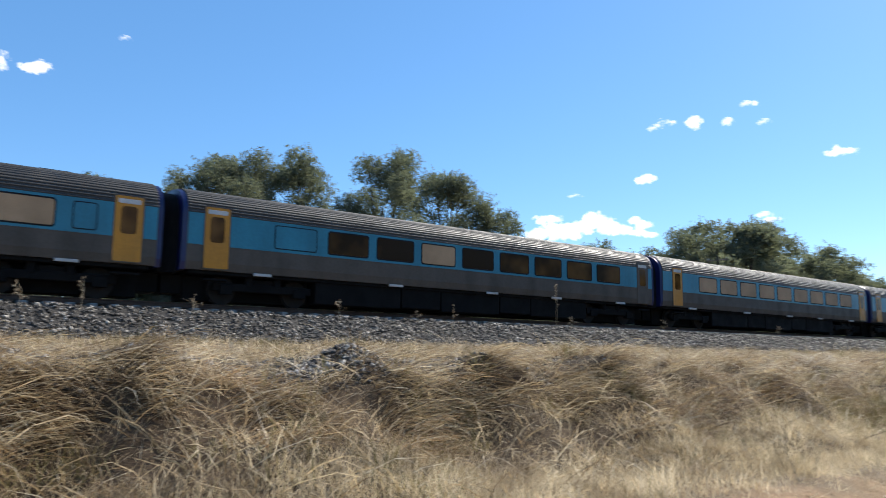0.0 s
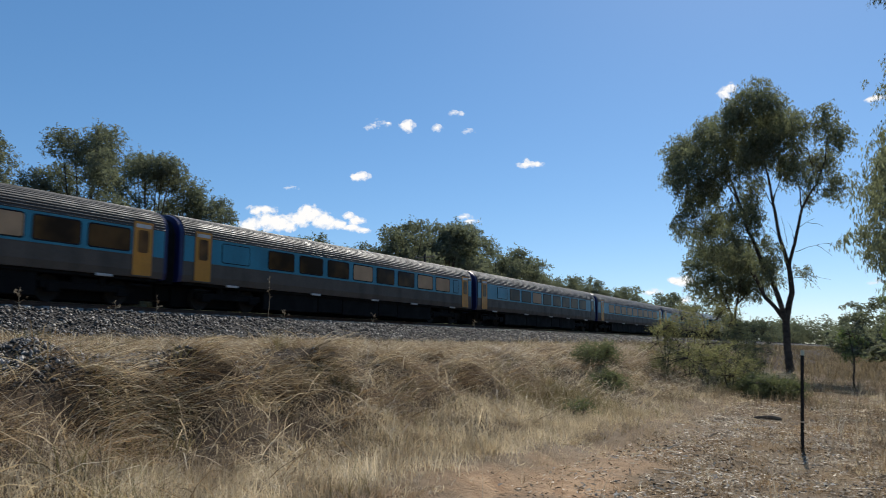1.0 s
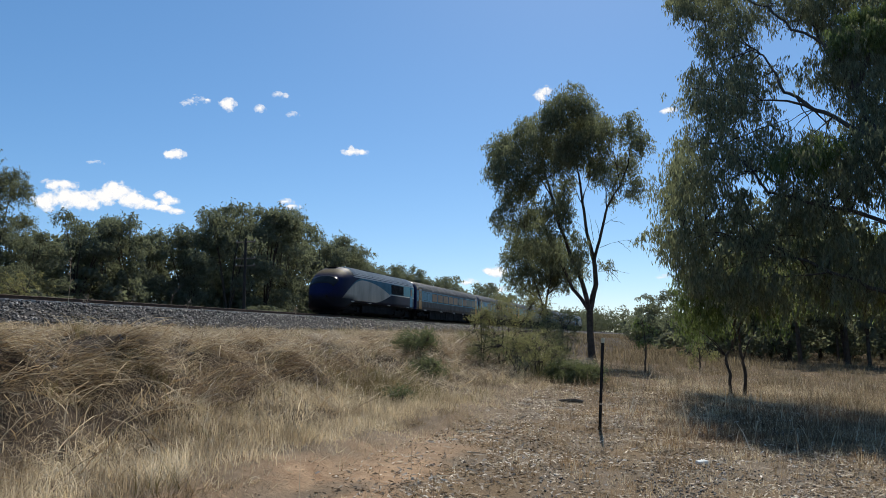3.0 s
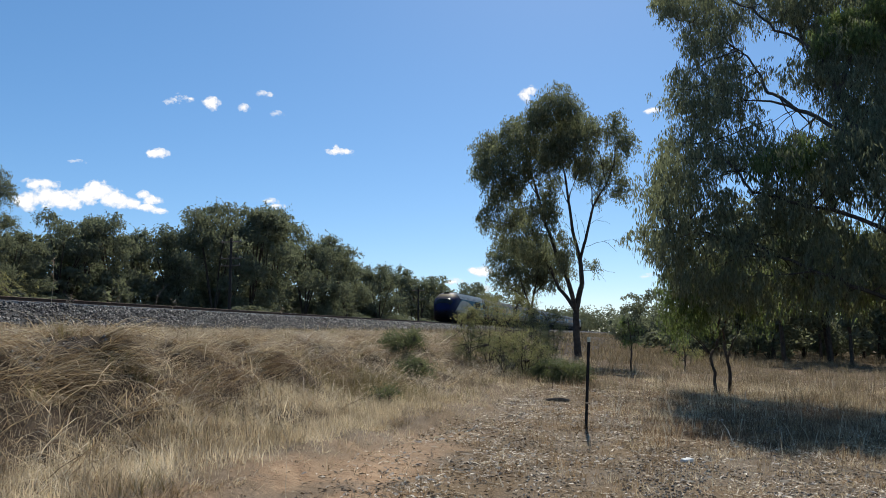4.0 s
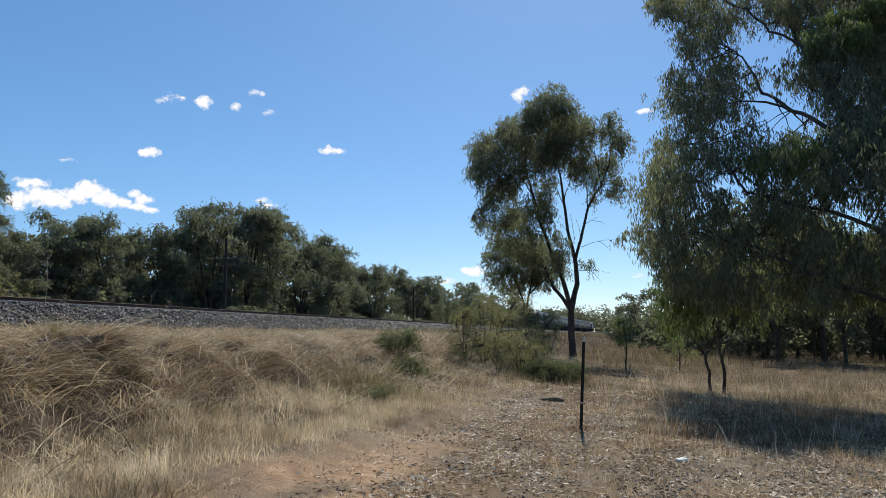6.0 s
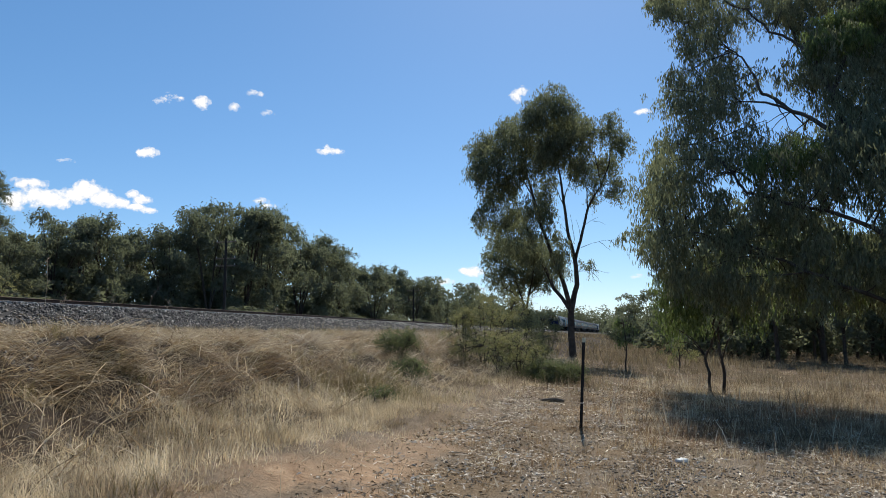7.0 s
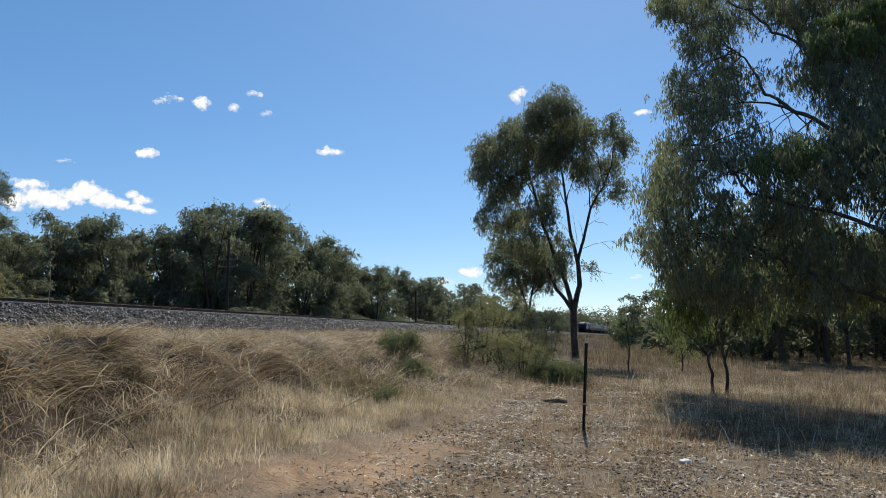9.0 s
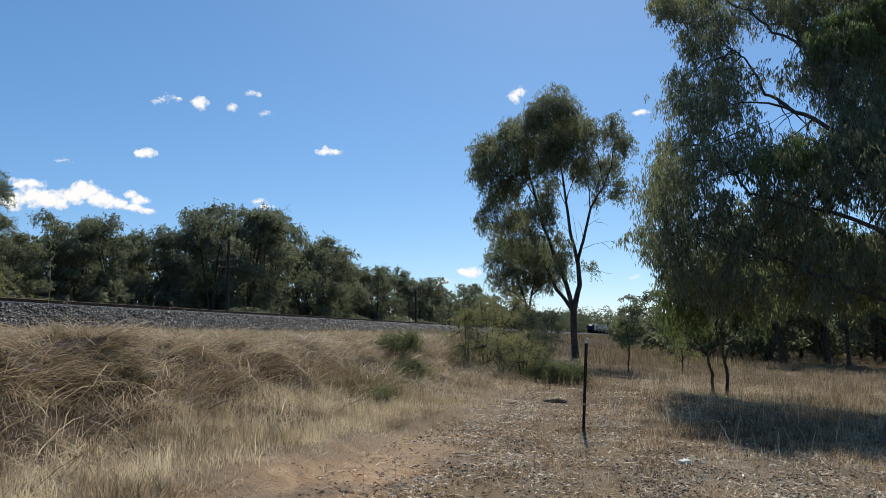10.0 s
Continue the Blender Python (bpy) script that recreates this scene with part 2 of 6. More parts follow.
def ground_mat():
    m = Mat("dry_ground", 0.95, 0, 0.15)
    x, y, z = m.xyz()
    wob = m.math("MULTIPLY", m.math("SUBTRACT", m.noise(0.8, 4), 0.5), 2.2)
    lat = m.math("ADD", y, wob)
    straw = m.ramp(m.noise(2.2, 6), (0.25, (0.12, 0.085, 0.055)), (0.5, (0.22, 0.165, 0.11)), (0.75, (0.34, 0.27, 0.19)))
    straw = m.mix(0.55, straw, m.ramp(m.noise(30, 4, stretch=(1, 3, 1)), (0.3, (0.45, 0.42, 0.40)), (0.7, (1.1, 1.08, 1.05))), "MULTIPLY")
    litter = m.ramp(m.noise(45, 5), (0.30, (0.15, 0.11, 0.075)), (0.5, (0.31, 0.235, 0.16)), (0.66, (0.48, 0.40, 0.30)))
    sand = m.ramp(m.noise(5, 5), (0.3, (0.29, 0.175, 0.095)), (0.7, (0.45, 0.30, 0.175)))
    gravel = m.ramp(m.noise(28, 4), (0.3, (0.05, 0.047, 0.045)), (0.7, (0.20, 0.19, 0.18)))
    # litter on the flat, straw on the bank
    flat = m.ramp(m.math("DIVIDE", m.math("ADD", lat, -2.2), 2.4, True), (0.0, (1, 1, 1)), (1.0, (0, 0, 0)))
    base = m.mix(flat, straw, m.mix(m.ramp(m.noise(0.6, 4), (0.45, (0, 0, 0)), (0.6, (0.7, 0.7, 0.7))), m.mix(1.0, m.mix(0.5, litter, straw), (0.66, 0.585, 0.465), "MULTIPLY"), m.ramp(m.noise(40, 4), (0.3, (0.10, 0.08, 0.058)), (0.7, (0.25, 0.20, 0.148)))))
    # dark soil under the long grass of the bank, with the hollow's shade painted in
    soil_shade = m.ramp(m.math("DIVIDE", m.math("ABSOLUTE", m.math("ADD", lat, -7.2)), 3.2, True), (0.55, (1, 1, 1)), (0.95, (0, 0, 0)))
    base = m.mix(soil_shade, base, m.mix(1.0, base, (0.33, 0.30, 0.28), "MULTIPLY"))
    # bare orange sand along the toe of the bank
    edge = m.math("ABSOLUTE", m.math("ADD", lat, -3.0))
    band = m.ramp(m.math("DIVIDE", edge, 1.05, True), (0.3, (1, 1, 1)), (0.9, (0, 0, 0)))
    near = m.ramp(m.math("DIVIDE", x, 20.0, True), (0.36, (1, 1, 1)), (0.62, (0.12, 0.12, 0.12)))
    patch = m.ramp(m.noise(1.1, 4), (0.36, (0, 0, 0)), (0.5, (1, 1, 1)))
    base = m.mix(m.mix(1.0, m.mix(1.0, band, patch, "MULTIPLY"), near, "MULTIPLY"), base, sand)
    # old dark gravel on the crest of the bank
    crest = m.ramp(m.math("DIVIDE", m.math("ABSOLUTE", m.math("ADD", lat, -9.6)), 3.0, True), (0.3, (1, 1, 1)), (0.75, (0, 0, 0)))
    gp = m.ramp(m.noise(0.45, 3), (0.42, (0, 0, 0)), (0.55, (1, 1, 1)))
    far = m.ramp(m.math("DIVIDE", m.math("ADD", x, 6), 10.0, True), (0.0, (1, 1, 1)), (0.6, (0.12, 0.12, 0.12)))
    base = m.mix(m.mix(1.0, m.mix(1.0, crest, gp, "MULTIPLY"), far, "MULTIPLY"), base, gravel)
    # darker and browner from 14 m on along the track
    base = m.mix(m.math("DIVIDE", m.math("SUBTRACT", x, 14.0), 8.0, True), base, m.mix(1.0, base, (0.72, 0.66, 0.58), "MULTIPLY"))
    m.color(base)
    m.bump(m.noise(26, 6), 0.7, 0.04)
    return m.m


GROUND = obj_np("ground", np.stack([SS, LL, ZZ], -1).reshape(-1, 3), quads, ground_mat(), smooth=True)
GROUND.matrix_basis = TRACK
tagged(GROUND, "dry grassy ground with a low railway bank and dirt track", "ground", kind="structure")


# ---- railway ----
def ballast_mat():
    m = Mat("ballast_stone", 0.62, 0, 0.5)
    g = m.node("NewGeometry")
    c = m.ramp(g.outputs["Random Per Island"], (0.0, (0.022, 0.020, 0.018)), (0.45, (0.066, 0.056, 0.048)), (0.78, (0.165, 0.145, 0.125)), (1.0, (0.50, 0.45, 0.39)))
    m.color(m.mix(0.6, c, m.ramp(m.noise(35, 3), (0.3, (0.6,) * 3), (0.7, (1.0,) * 3)), "MULTIPLY"))
    m.bump(m.noise(60, 3), 0.4, 0.01)
    return m.m


STONE = ballast_mat()
BED = worn("ballast_bed", (0.04, 0.036, 0.033), 0.95, scale=9, vary=0.5, grain=30)
RAIL = worn("rusty_rail", (0.10, 0.060, 0.042), 0.7, 0.3, scale=3, vary=0.3)
RAIL_TOP = worn("polished_rail", (0.45, 0.42, 0.40), 0.28, 1.0, scale=5, vary=0.1)
CONCRETE = worn("sleeper_concrete", (0.30, 0.285, 0.265), 0.9, scale=4, vary=0.25)
PROF_Y = (20.2, 20.6, 22.35, 22.7, 26.25, 26.6, 28.4, 28.8)
PROF_Z = (1.75, 1.90, 2.75, 2.83, 2.86, 2.80, 2.13, 1.99)


def build_railway():
    xs = axis((-300, -60, 20), (-60, 60, 0.4), (60, 620, 4))
    ys = np.unique(np.concatenate([np.array(PROF_Y), np.arange(20.2, 28.8, 0.3)]))
    X, Y = np.meshgrid(xs, ys, indexing="ij")
    Z = np.interp(Y, PROF_Y, PROF_Z) + 0.03 * waves(X, Y, 3.0, 21) + 0.02 * waves(X, Y, 9.0, 22)
    i = np.arange(X.size).reshape(X.shape)
    q = np.stack([i[:-1, :-1], i[1:, :-1], i[1:, 1:], i[:-1, 1:]], -1).reshape(-1, 4)
    bed = obj_np("ballast", np.stack([X, Y, Z], -1).reshape(-1, 3), q, BED)
    bed.matrix_basis = TRACK
    tagged(bed, "grey crushed-stone ballast bed under the railway track", "ballast", kind="structure")
    # loose stones on the near shoulder
    n = 46000
    s = np.concatenate([rng.uniform(-42, 45, int(n * 0.72)), rng.uniform(45, 110, n - int(n * 0.72))])
    y = rng.uniform(20.15, 22.85, n)
    z = np.interp(y, PROF_Y, PROF_Z) + 0.03 * waves(s, y, 3.0, 21) + 0.02 * waves(s, y, 9.0, 22) + rng.uniform(-0.012, 0.06, n)
    r = rng.uniform(0.026, 0.074, n) * np.where(s > 45, 1.35, 1.0)
    base = np.array([(1, 0, 0), (-1, 0, 0), (0, 1, 0), (0, -1, 0), (0, 0, 1), (0, 0, -1)], float)
    fc = np.array([(0, 2, 4), (2, 1, 4), (1, 3, 4), (3, 0, 4), (2, 0, 5), (1, 2, 5), (3, 1, 5), (0, 3, 5)])
    v = base[None] * rng.uniform(0.5, 1.3, (n, 6, 1)) + rng.uniform(-0.35, 0.35, (n, 6, 3))
    a = rng.uniform(0, 6.283, n)
    ca, sa = np.cos(a)[:, None], np.sin(a)[:, None]
    v = np.stack([v[..., 0] * ca - v[..., 1] * sa, v[..., 0] * sa + v[..., 1] * ca, v[..., 2] * 0.75], -1) * r[:, None, None] + np.stack([s, y, z], -1)[:, None]
    st = obj_np("ballast_stones", v.reshape(-1, 3), (fc[None] + 6 * np.arange(n)[:, None, None]).reshape(-1, 3), STONE)
    st.matrix_basis = TRACK
    tagged(st, "loose grey ballast stones on the track shoulder", "stones", kind="stuff")
    # rails: foot, web and head as one long profile
    half = [(0.07, -0.17), (0.07, -0.155), (0.02, -0.135), (0.009, -0.12), (0.009, -0.05), (0.034, -0.038), (0.036, -0.012), (0.028, -0.002), (0.0, 0.0)]
    prof = half + [(-a, b) for a, b in reversed(half[:-1])]
    for name, y in (("rail", RAIL_Y - 0.752), ("rail", RAIL_Y + 0.752)):
        bm = bmesh.new()
        ends = []
        for x in (-300, -40, 0, 40, 120, 620):
            ends.append([bm.verts.new((x, y + a, RAIL_Z + b)) for a, b in prof])
        for p, q in zip(ends, ends[1:]):
            for k in range(len(prof)):
                f = bm.faces.new((p[k], q[k], q[(k + 1) % len(prof)], p[(k + 1) % len(prof)]))
                f.material_index = 1 if k in (7, 8) else 0
        bmesh.ops.recalc_face_normals(bm, faces=bm.faces)
        ob = part(name, bm, (RAIL, RAIL_TOP))
        ob.matrix_basis = TRACK
        tagged(ob, "long steel running rail, rusty with a polished head", "rail", "rails of the track")


build_railway()
SLEEPER_BM = bmesh.new()
box(SLEEPER_BM, -0.11, 0.11, -1.25, 1.25, -0.22, -0.0, 0.02)
SLEEPER = bpy.data.meshes.new("sleeper")
SLEEPER_BM.to_mesh(SLEEPER)
SLEEPER_BM.free()
SLEEPER.materials.append(CONCRETE)
track_bed = empty("sleeper_row", TRACK)
tagged(track_bed, "row of concrete sleepers half sunk in the ballast", "sleepers", kind="structure")
for k in range(160):
    o = new("sleeper", SLEEPER)
    o.parent = track_bed
    o.location = (-45 + 0.6 * k, RAIL_Y, RAIL_Z - 0.172)


# ---- train ----
def train_paint(name, c, rough=0.35, metal=0.0, spec=0.5, grime=0.35):
    """Paint or bare steel with streaked road dirt."""
    m = Mat(name, rough, metal, spec)
    d = m.ramp(m.noise(1.2, 5, stretch=(1, 1, 0.35)), (0.3, (1 - grime,) * 3), (0.7, (1, 1, 1)))
    m.color(m.mix(1.0, m.mix(1.0, c, d, "MULTIPLY"), m.ramp(m.noise(14, 3), (0.3, (0.85,) * 3), (0.7, (1,) * 3)), "MULTIPLY"))
    m.rough(m.ramp(m.noise(2.0, 4), (0.3, (rough * 0.8,) * 3), (0.7, (min(1, rough * 1.4),) * 3)))
    return m.m


STEEL = train_paint("fluted_steel", (0.062, 0.059, 0.056), 0.52, 0.2, 0.35)
GREY = train_paint("grey_band", (0.125, 0.102, 0.082), 0.55, 0.0, 0.15)
BLUE = train_paint("sky_blue_band", (0.024, 0.225, 0.315), 0.38)
NAVY = train_paint("navy_paint", (0.008, 0.014, 0.085), 0.35)
YELLOW = train_paint("yellow_door", (0.62, 0.25, 0.012), 0.45)
BLACK = train_paint("sooty_underframe", (0.011, 0.0105, 0.0105), 0.85, 0, 0.1)
RUBBER = train_paint("black_rubber", (0.012, 0.012, 0.014), 0.7, 0, 0.3)
PLATE = train_paint("white_plate", (0.62, 0.60, 0.57), 0.6)
WHEEL = train_paint("wheel_steel", (0.035, 0.030, 0.027), 0.7, 0.2, 0.2)


def glass_mat(name, c, rough=0.06):
    m = Mat(name, rough, 0, 0.08)
    # Blotches paint in the bright and dark views that show through the panes.
    m.color(m.mix(0.85, c, m.ramp(m.noise(0.45, 3), (0.42, (0.10, 0.09, 0.09)), (0.68, (1.3, 1.2, 1.0))), "MULTIPLY"))
    return m.m


GLASS_DARK = glass_mat("brown_tinted_glass", (0.115, 0.060, 0.020), 0.3)
# Opaque tan painted in place of light reflected in and seen through the glass.
GLASS_TAN_LIGHT = worn("tan_light_in_glass", (0.50, 0.315, 0.18), 0.5, spec=0.06, scale=0.8, vary=0.2)
GLASS_DOOR = glass_mat("door_glass", (0.05, 0.04, 0.03))
GLASS_CAB = glass_mat("cab_glass", (0.022, 0.024, 0.03), 0.2)
# The ribs' pale colour stands in for sun catching their tops.
RIB = train_paint("sunlit_roof_rib", (0.60, 0.59, 0.57), 0.4, 0.1)
GLASS_AMBER = glass_mat("amber_door_glass", (0.24, 0.115, 0.035))


def power_mat():
    """Livery of the power car: navy ends, a white swoosh under a teal arc, grey roof."""
    m = Mat("power_car_paint", 0.6, 0, 0.15)
    x, y, z = m.xyz()
    teal, white, navy, steel = (0.05, 0.17, 0.23), (0.60, 0.54, 0.43), (0.006, 0.008, 0.047), (0.035, 0.035, 0.038)

    def over(a, b, soft=0.03):
        return m.math("DIVIDE", m.math("SUBTRACT", a, b), soft, True)
    arc = m.math("SUBTRACT", 3.00, m.math("MULTIPLY", m.math("POWER", m.math("ABSOLUTE", m.math("ADD", x, 12.2)), 2.0), 0.115))
    fall = m.math("ADD", 0.026, m.math("MULTIPLY", m.math("LESS_THAN", x, -12.4), 0.085))
    arc2 = m.math("SUBTRACT", 2.80, m.math("MULTIPLY", m.math("POWER", m.math("ABSOLUTE", m.math("ADD", x, 12.4)), 2.0), fall))
    right = over(x, -12.2)
    outer = m.math("MAXIMUM", m.math("MULTIPLY", right, 3.2), arc)
    low = m.math("ADD", 1.18, m.math("MULTIPLY", m.math("POWER", m.math("MAXIMUM", m.math("ADD", x, 9.9), 0.0), 1.4), 0.13))
    low = m.math("MINIMUM", low, 1.95)
    c = m.mix(over(outer, z), navy, teal)
    c = m.mix(over(arc2, z), c, white)
    line = m.math("MULTIPLY", over(x, -6.6), m.math("MULTIPLY", over(z, 1.93), over(2.02, z)))
    c = m.mix(line, c, white)
    c = m.mix(over(low, z), c, (0.006, 0.0065, 0.022))
    c = m.mix(over(z, 3.02), c, steel)
    c = m.mix(m.math("MULTIPLY", over(-14.9, x, 0.3), over(z, 3.02)), c, (0.02, 0.02, 0.07))
    c = m.mix(m.math("MULTIPLY", over(-15.1, x, 0.3), over(z, 2.95, 0.3)), c, (0.14, 0.095, 0.035))
    c = m.mix(over(1.06, z), c, (0.012, 0.012, 0.013))
    c = m.mix(m.math("MULTIPLY", over(-13.4, x, 1.2), over(1.62, z, 0.4)), c, (0.006, 0.006, 0.010))
    d = m.ramp(m.noise(1.3, 5, stretch=(1, 1, 0.3)), (0.3, (0.62,) * 3), (0.7, (1, 1, 1)))
    m.color(m.mix(1.0, c, d, "MULTIPLY"))
    return m.m


POWER = power_mat()


def section(w, zb, zt, ribs=False):
    """Half of a body section from the sill to the crown, on the near side, as (y, z)."""
    pts = [(w * 0.96, zb), (w, zb + 0.25 * min(1, (zt - zb) / 2.6))]
    side_top = zb + (zt - zb) * 0.66
    pts.append((w, side_top))
    k = 12
    for i in range(1, k + 1):
        a = math.pi / 2 * i / k
        pts.append((w * math.cos(a) ** 0.75 if i < k else 0.0, side_top + (zt - side_top) * math.sin(a) ** 0.95))
    return pts


def skin(bm, stations, mi=0):
    """Lofts mirrored sections along x; returns the rings."""
    rings = []
    for x, half in stations:
        ring = [bm.verts.new((x, -y, z)) for y, z in half] + [bm.verts.new((x, y, z)) for y, z in reversed(half[:-1])]
        rings.append(ring)
    for a, b in zip(rings, rings[1:]):
        for k in range(len(a)):
            bm.faces.new((a[k], b[k], b[(k + 1) % len(a)], a[(k + 1) % len(a)])).material_index = mi
    for ring in (rings[0], rings[-1]):
        bm.faces.new(ring).material_index = mi
    bmesh.ops.recalc_face_normals(bm, faces=bm.faces)
    return rings


def bogie(parent, x):
    bm = bmesh.new()
    for sy in (-1, 1):
        box(bm, x - 1.75, x + 1.75, sy * 1.05 - 0.09, sy * 1.05 + 0.09, 0.42, 0.68, 0.03)
        for dx in (-1.3, 1.3):
            box(bm, x + dx - 0.22, x + dx + 0.22, sy * 1.08 - 0.12, sy * 1.08 + 0.12, 0.30, 0.62, 0.03)
        for dx in (-0.5, 0.5):
            cyl(bm, (x + dx, sy * 1.05, 0.6), (x + dx, sy * 1.05, 1.0), 0.14)
    box(bm, x - 0.35, x + 0.35, -1.1, 1.1, 0.45, 0.85, 0.04)
    b = part("bogie", bm, BLACK, parent, "dark steel bogie frame")
    for dx in (-1.3, 1.3):
        bm = bmesh.new()
        for sy in (-0.72, 0.72):
            cyl(bm, (x + dx, sy - 0.065, 0.46), (x + dx, sy + 0.065, 0.46), 0.46, sides=24)
            cyl(bm, (x + dx, sy * 0.93 - 0.02, 0.46), (x + dx, sy * 0.93 + 0.02, 0.46), 0.49, sides=24)
        cyl(bm, (x + dx, -0.8, 0.46), (x + dx, 0.8, 0.46), 0.09)
        part("wheelset", bm, WHEEL, b, "steel wheelset")


def rounded_panel(bm, x0, x1, z0, z1, y, depth, r=0.08, mi=0):
    """An upright plate with rounded corners, on the plane y, depth thick towards -y."""
    pts = []
    for cx, cz, a0 in ((x1 - r, z1 - r, 0), (x0 + r, z1 - r, 90), (x0 + r, z0 + r, 180), (x1 - r, z0 + r, 270)):
        for k in range(5):
            a = radians(a0 + 22.5 * k)
            pts.append((cx + r * math.cos(a), cz + r * math.sin(a)))
    f0 = [bm.verts.new((a, y, b)) for a, b in pts]
    f1 = [bm.verts.new((a, y - depth, b)) for a, b in pts]
    bm.faces.new(f1).material_index = mi
    for k in range(len(pts)):
        bm.faces.new((f0[k], f0[(k + 1) % len(pts)], f1[(k + 1) % len(pts)], f1[k])).material_index = mi
    return bm


def flanks(name, make, mat, parents, label=""):
    """The same fitting on both flanks, each an object of its own; parents: one, or one for each flank."""
    made = []
    for k, sy in enumerate((1, -1)):
        bm = bmesh.new()
        make(bm)
        for v in bm.verts:
            v.co.y *= sy
        bmesh.ops.recalc_face_normals(bm, faces=bm.faces)
        made.append(part(name, bm, mat, parents[k] if isinstance(parents, list) else parents, label))
    return made


L = 24.2


def coach(name_label, windows, tan_panes, panels, doors):
    """A passenger coach from coupling plane 0 to L; z is measured from the rail head."""
    c = empty("passenger_coach", Matrix())
    tagged(c, name_label, "train coach", "coaches of the train")
    bm = bmesh.new()
    half = section(1.45, 1.02, 3.70)
    skin(bm, [(0.45, half), (L - 0.45, half)])
    part("body", bm, (GREY,), c, "weathered grey steel body shell")
    # blue window band, proud of the shell
    flanks("window_band", lambda b: box(b, 0.47, L - 0.47, -1.462, -1.44, 1.80, 2.80), BLUE, c, "sky-blue painted window band")
    # fluted cantrail and roof: one rib after another along the curve
    bm = bmesh.new()
    prof = section(1.455, 1.02, 3.705)
    arc = prof[2:]
    dense = []
    for (y0, z0), (y1, z1) in zip(arc, arc[1:]):
        for k in range(6):
            dense.append((y0 + (y1 - y0) * k / 6, z0 + (z1 - z0) * k / 6))
    dense.append(arc[-1])
    ribs = []
    for i, (y, z) in enumerate(dense):
        j = max(0, min(len(dense) - 2, i))
        ty, tz = dense[j + 1][0] - dense[j][0], dense[j + 1][1] - dense[j][1]
        ln = math.hypot(ty, tz) or 1
        off = (0.0, 0.02, 0.022, 0.004, 0.0)[i % 5]
        ribs.append((max(0, y + tz / ln * off), z - ty / ln * off))
    full = [(-y, z) for y, z in ribs] + [(y, z) for y, z in reversed(ribs[:-1])]
    e0 = [bm.verts.new((0.46, y, z)) for y, z in full]
    e1 = [bm.verts.new((L - 0.46, y, z)) for y, z in full]
    for k in range(len(full) - 1):
        bm.faces.new((e0[k], e1[k], e1[k + 1], e0[k + 1]))
    bmesh.ops.recalc_face_normals(bm, faces=bm.faces)
    part("roof", bm, STEEL, c, "fluted stainless steel roof")
    for k in range(5):
        bm = bmesh.new()
        box(bm, 3 + k * 4.4, 3.9 + k * 4.4, -0.3, 0.3, 3.68, 3.77, 0.03)
        part("roof_vent", bm, BLACK, c, "low dark roof vent")
    # body ends and the gangway bellows
    for x0, x1 in ((0.30, 0.46), (L - 0.46, L - 0.30)):
        bm = bmesh.new()
        skin(bm, [(x0, section(1.40, 0.98, 3.66)), (x1, section(1.44, 1.0, 3.69))])
        part("end_wall", bm, NAVY, c, "navy-blue end wall")
    for x0, x1 in ((-0.005, 0.31), (L - 0.31, L + 0.005)):
        bm = bmesh.new()
        st = []
        for k in range(7):
            x = x0 + (x1 - x0) * k / 6
            st.append((x, section(1.18 if k % 2 else 1.06, 0.9, 3.52 if k % 2 else 3.42)))
        skin(bm, st)
        part("gangway_bellows", bm, RUBBER, c, "dark blue folded gangway bellows")
    # underframe boxes
    for nm, x0, w, z0, z1, lb in (("underframe", 0.6, 1.30, 0.90, 1.03, "sooty black underframe"), ("centre_girder", 0.7, 0.55, 0.10, 0.897, "black girder along the middle of the floor"), ("coupler_beam", 0.05, 0.45, 0.30, 0.894, "black drawbar between the coaches")):
        part(nm, box(bmesh.new(), x0, L - x0, -w, w, z0, z1, 0.02), BLACK, c, lb)
    for k, (a, b, zb) in enumerate(((5.1, 8.7, 0.14), (8.75, 10.6, 0.18), (10.65, 13.7, 0.12), (13.75, 15.5, 0.20), (15.55, 19.1, 0.14))):
        bm = bmesh.new()
        box(bm, a, b, -1.22, 1.22, zb, 0.95, 0.04)
        part("equipment_box", bm, BLACK, c, "black equipment box under the floor")
    bogie(c, 3.2)
    bogie(c, L - 3.2)
    # windows; the tan panes are painted as if sky light showed in the glass
    for k, x in enumerate(windows):
        fr = flanks("window", lambda b: rounded_panel(b, x - 0.05, x + 1.65, 1.88, 2.72, -1.455, 0.014, 0.11), RUBBER, c)
        flanks("pane", lambda b: rounded_panel(b, x, x + 1.6, 1.93, 2.67, -1.46, 0.016, 0.09), GLASS_TAN_LIGHT if k in tan_panes else GLASS_DARK, fr,
             "pane painted tan for the light in the glass" if k in tan_panes else "brown tinted pane")
    for x0, x1 in panels:
        sp = flanks("side_panel", lambda b: rounded_panel(b, x0, x1, 1.93, 2.67, -1.46, 0.016, 0.07), BLUE, c, "flush blue service panel")
        flanks("panel_seal", lambda b: rounded_panel(b, x0 - 0.035, x1 + 0.035, 1.895, 2.705, -1.457, 0.012, 0.09), RUBBER, sp, "dark seal round the panel")
    for x0, look_ in doors:
        d = flanks("door", lambda b: rounded_panel(b, x0, x0 + 0.80, 1.08, 3.02, -1.455, 0.02, 0.04), look_, c, "yellow plug door" if look_ is YELLOW else "grey plug door")
        flanks("door_frame", lambda b: rounded_panel(b, x0 - 0.04, x0 + 0.84, 1.04, 3.06, -1.452, 0.014, 0.05), GREY, d)
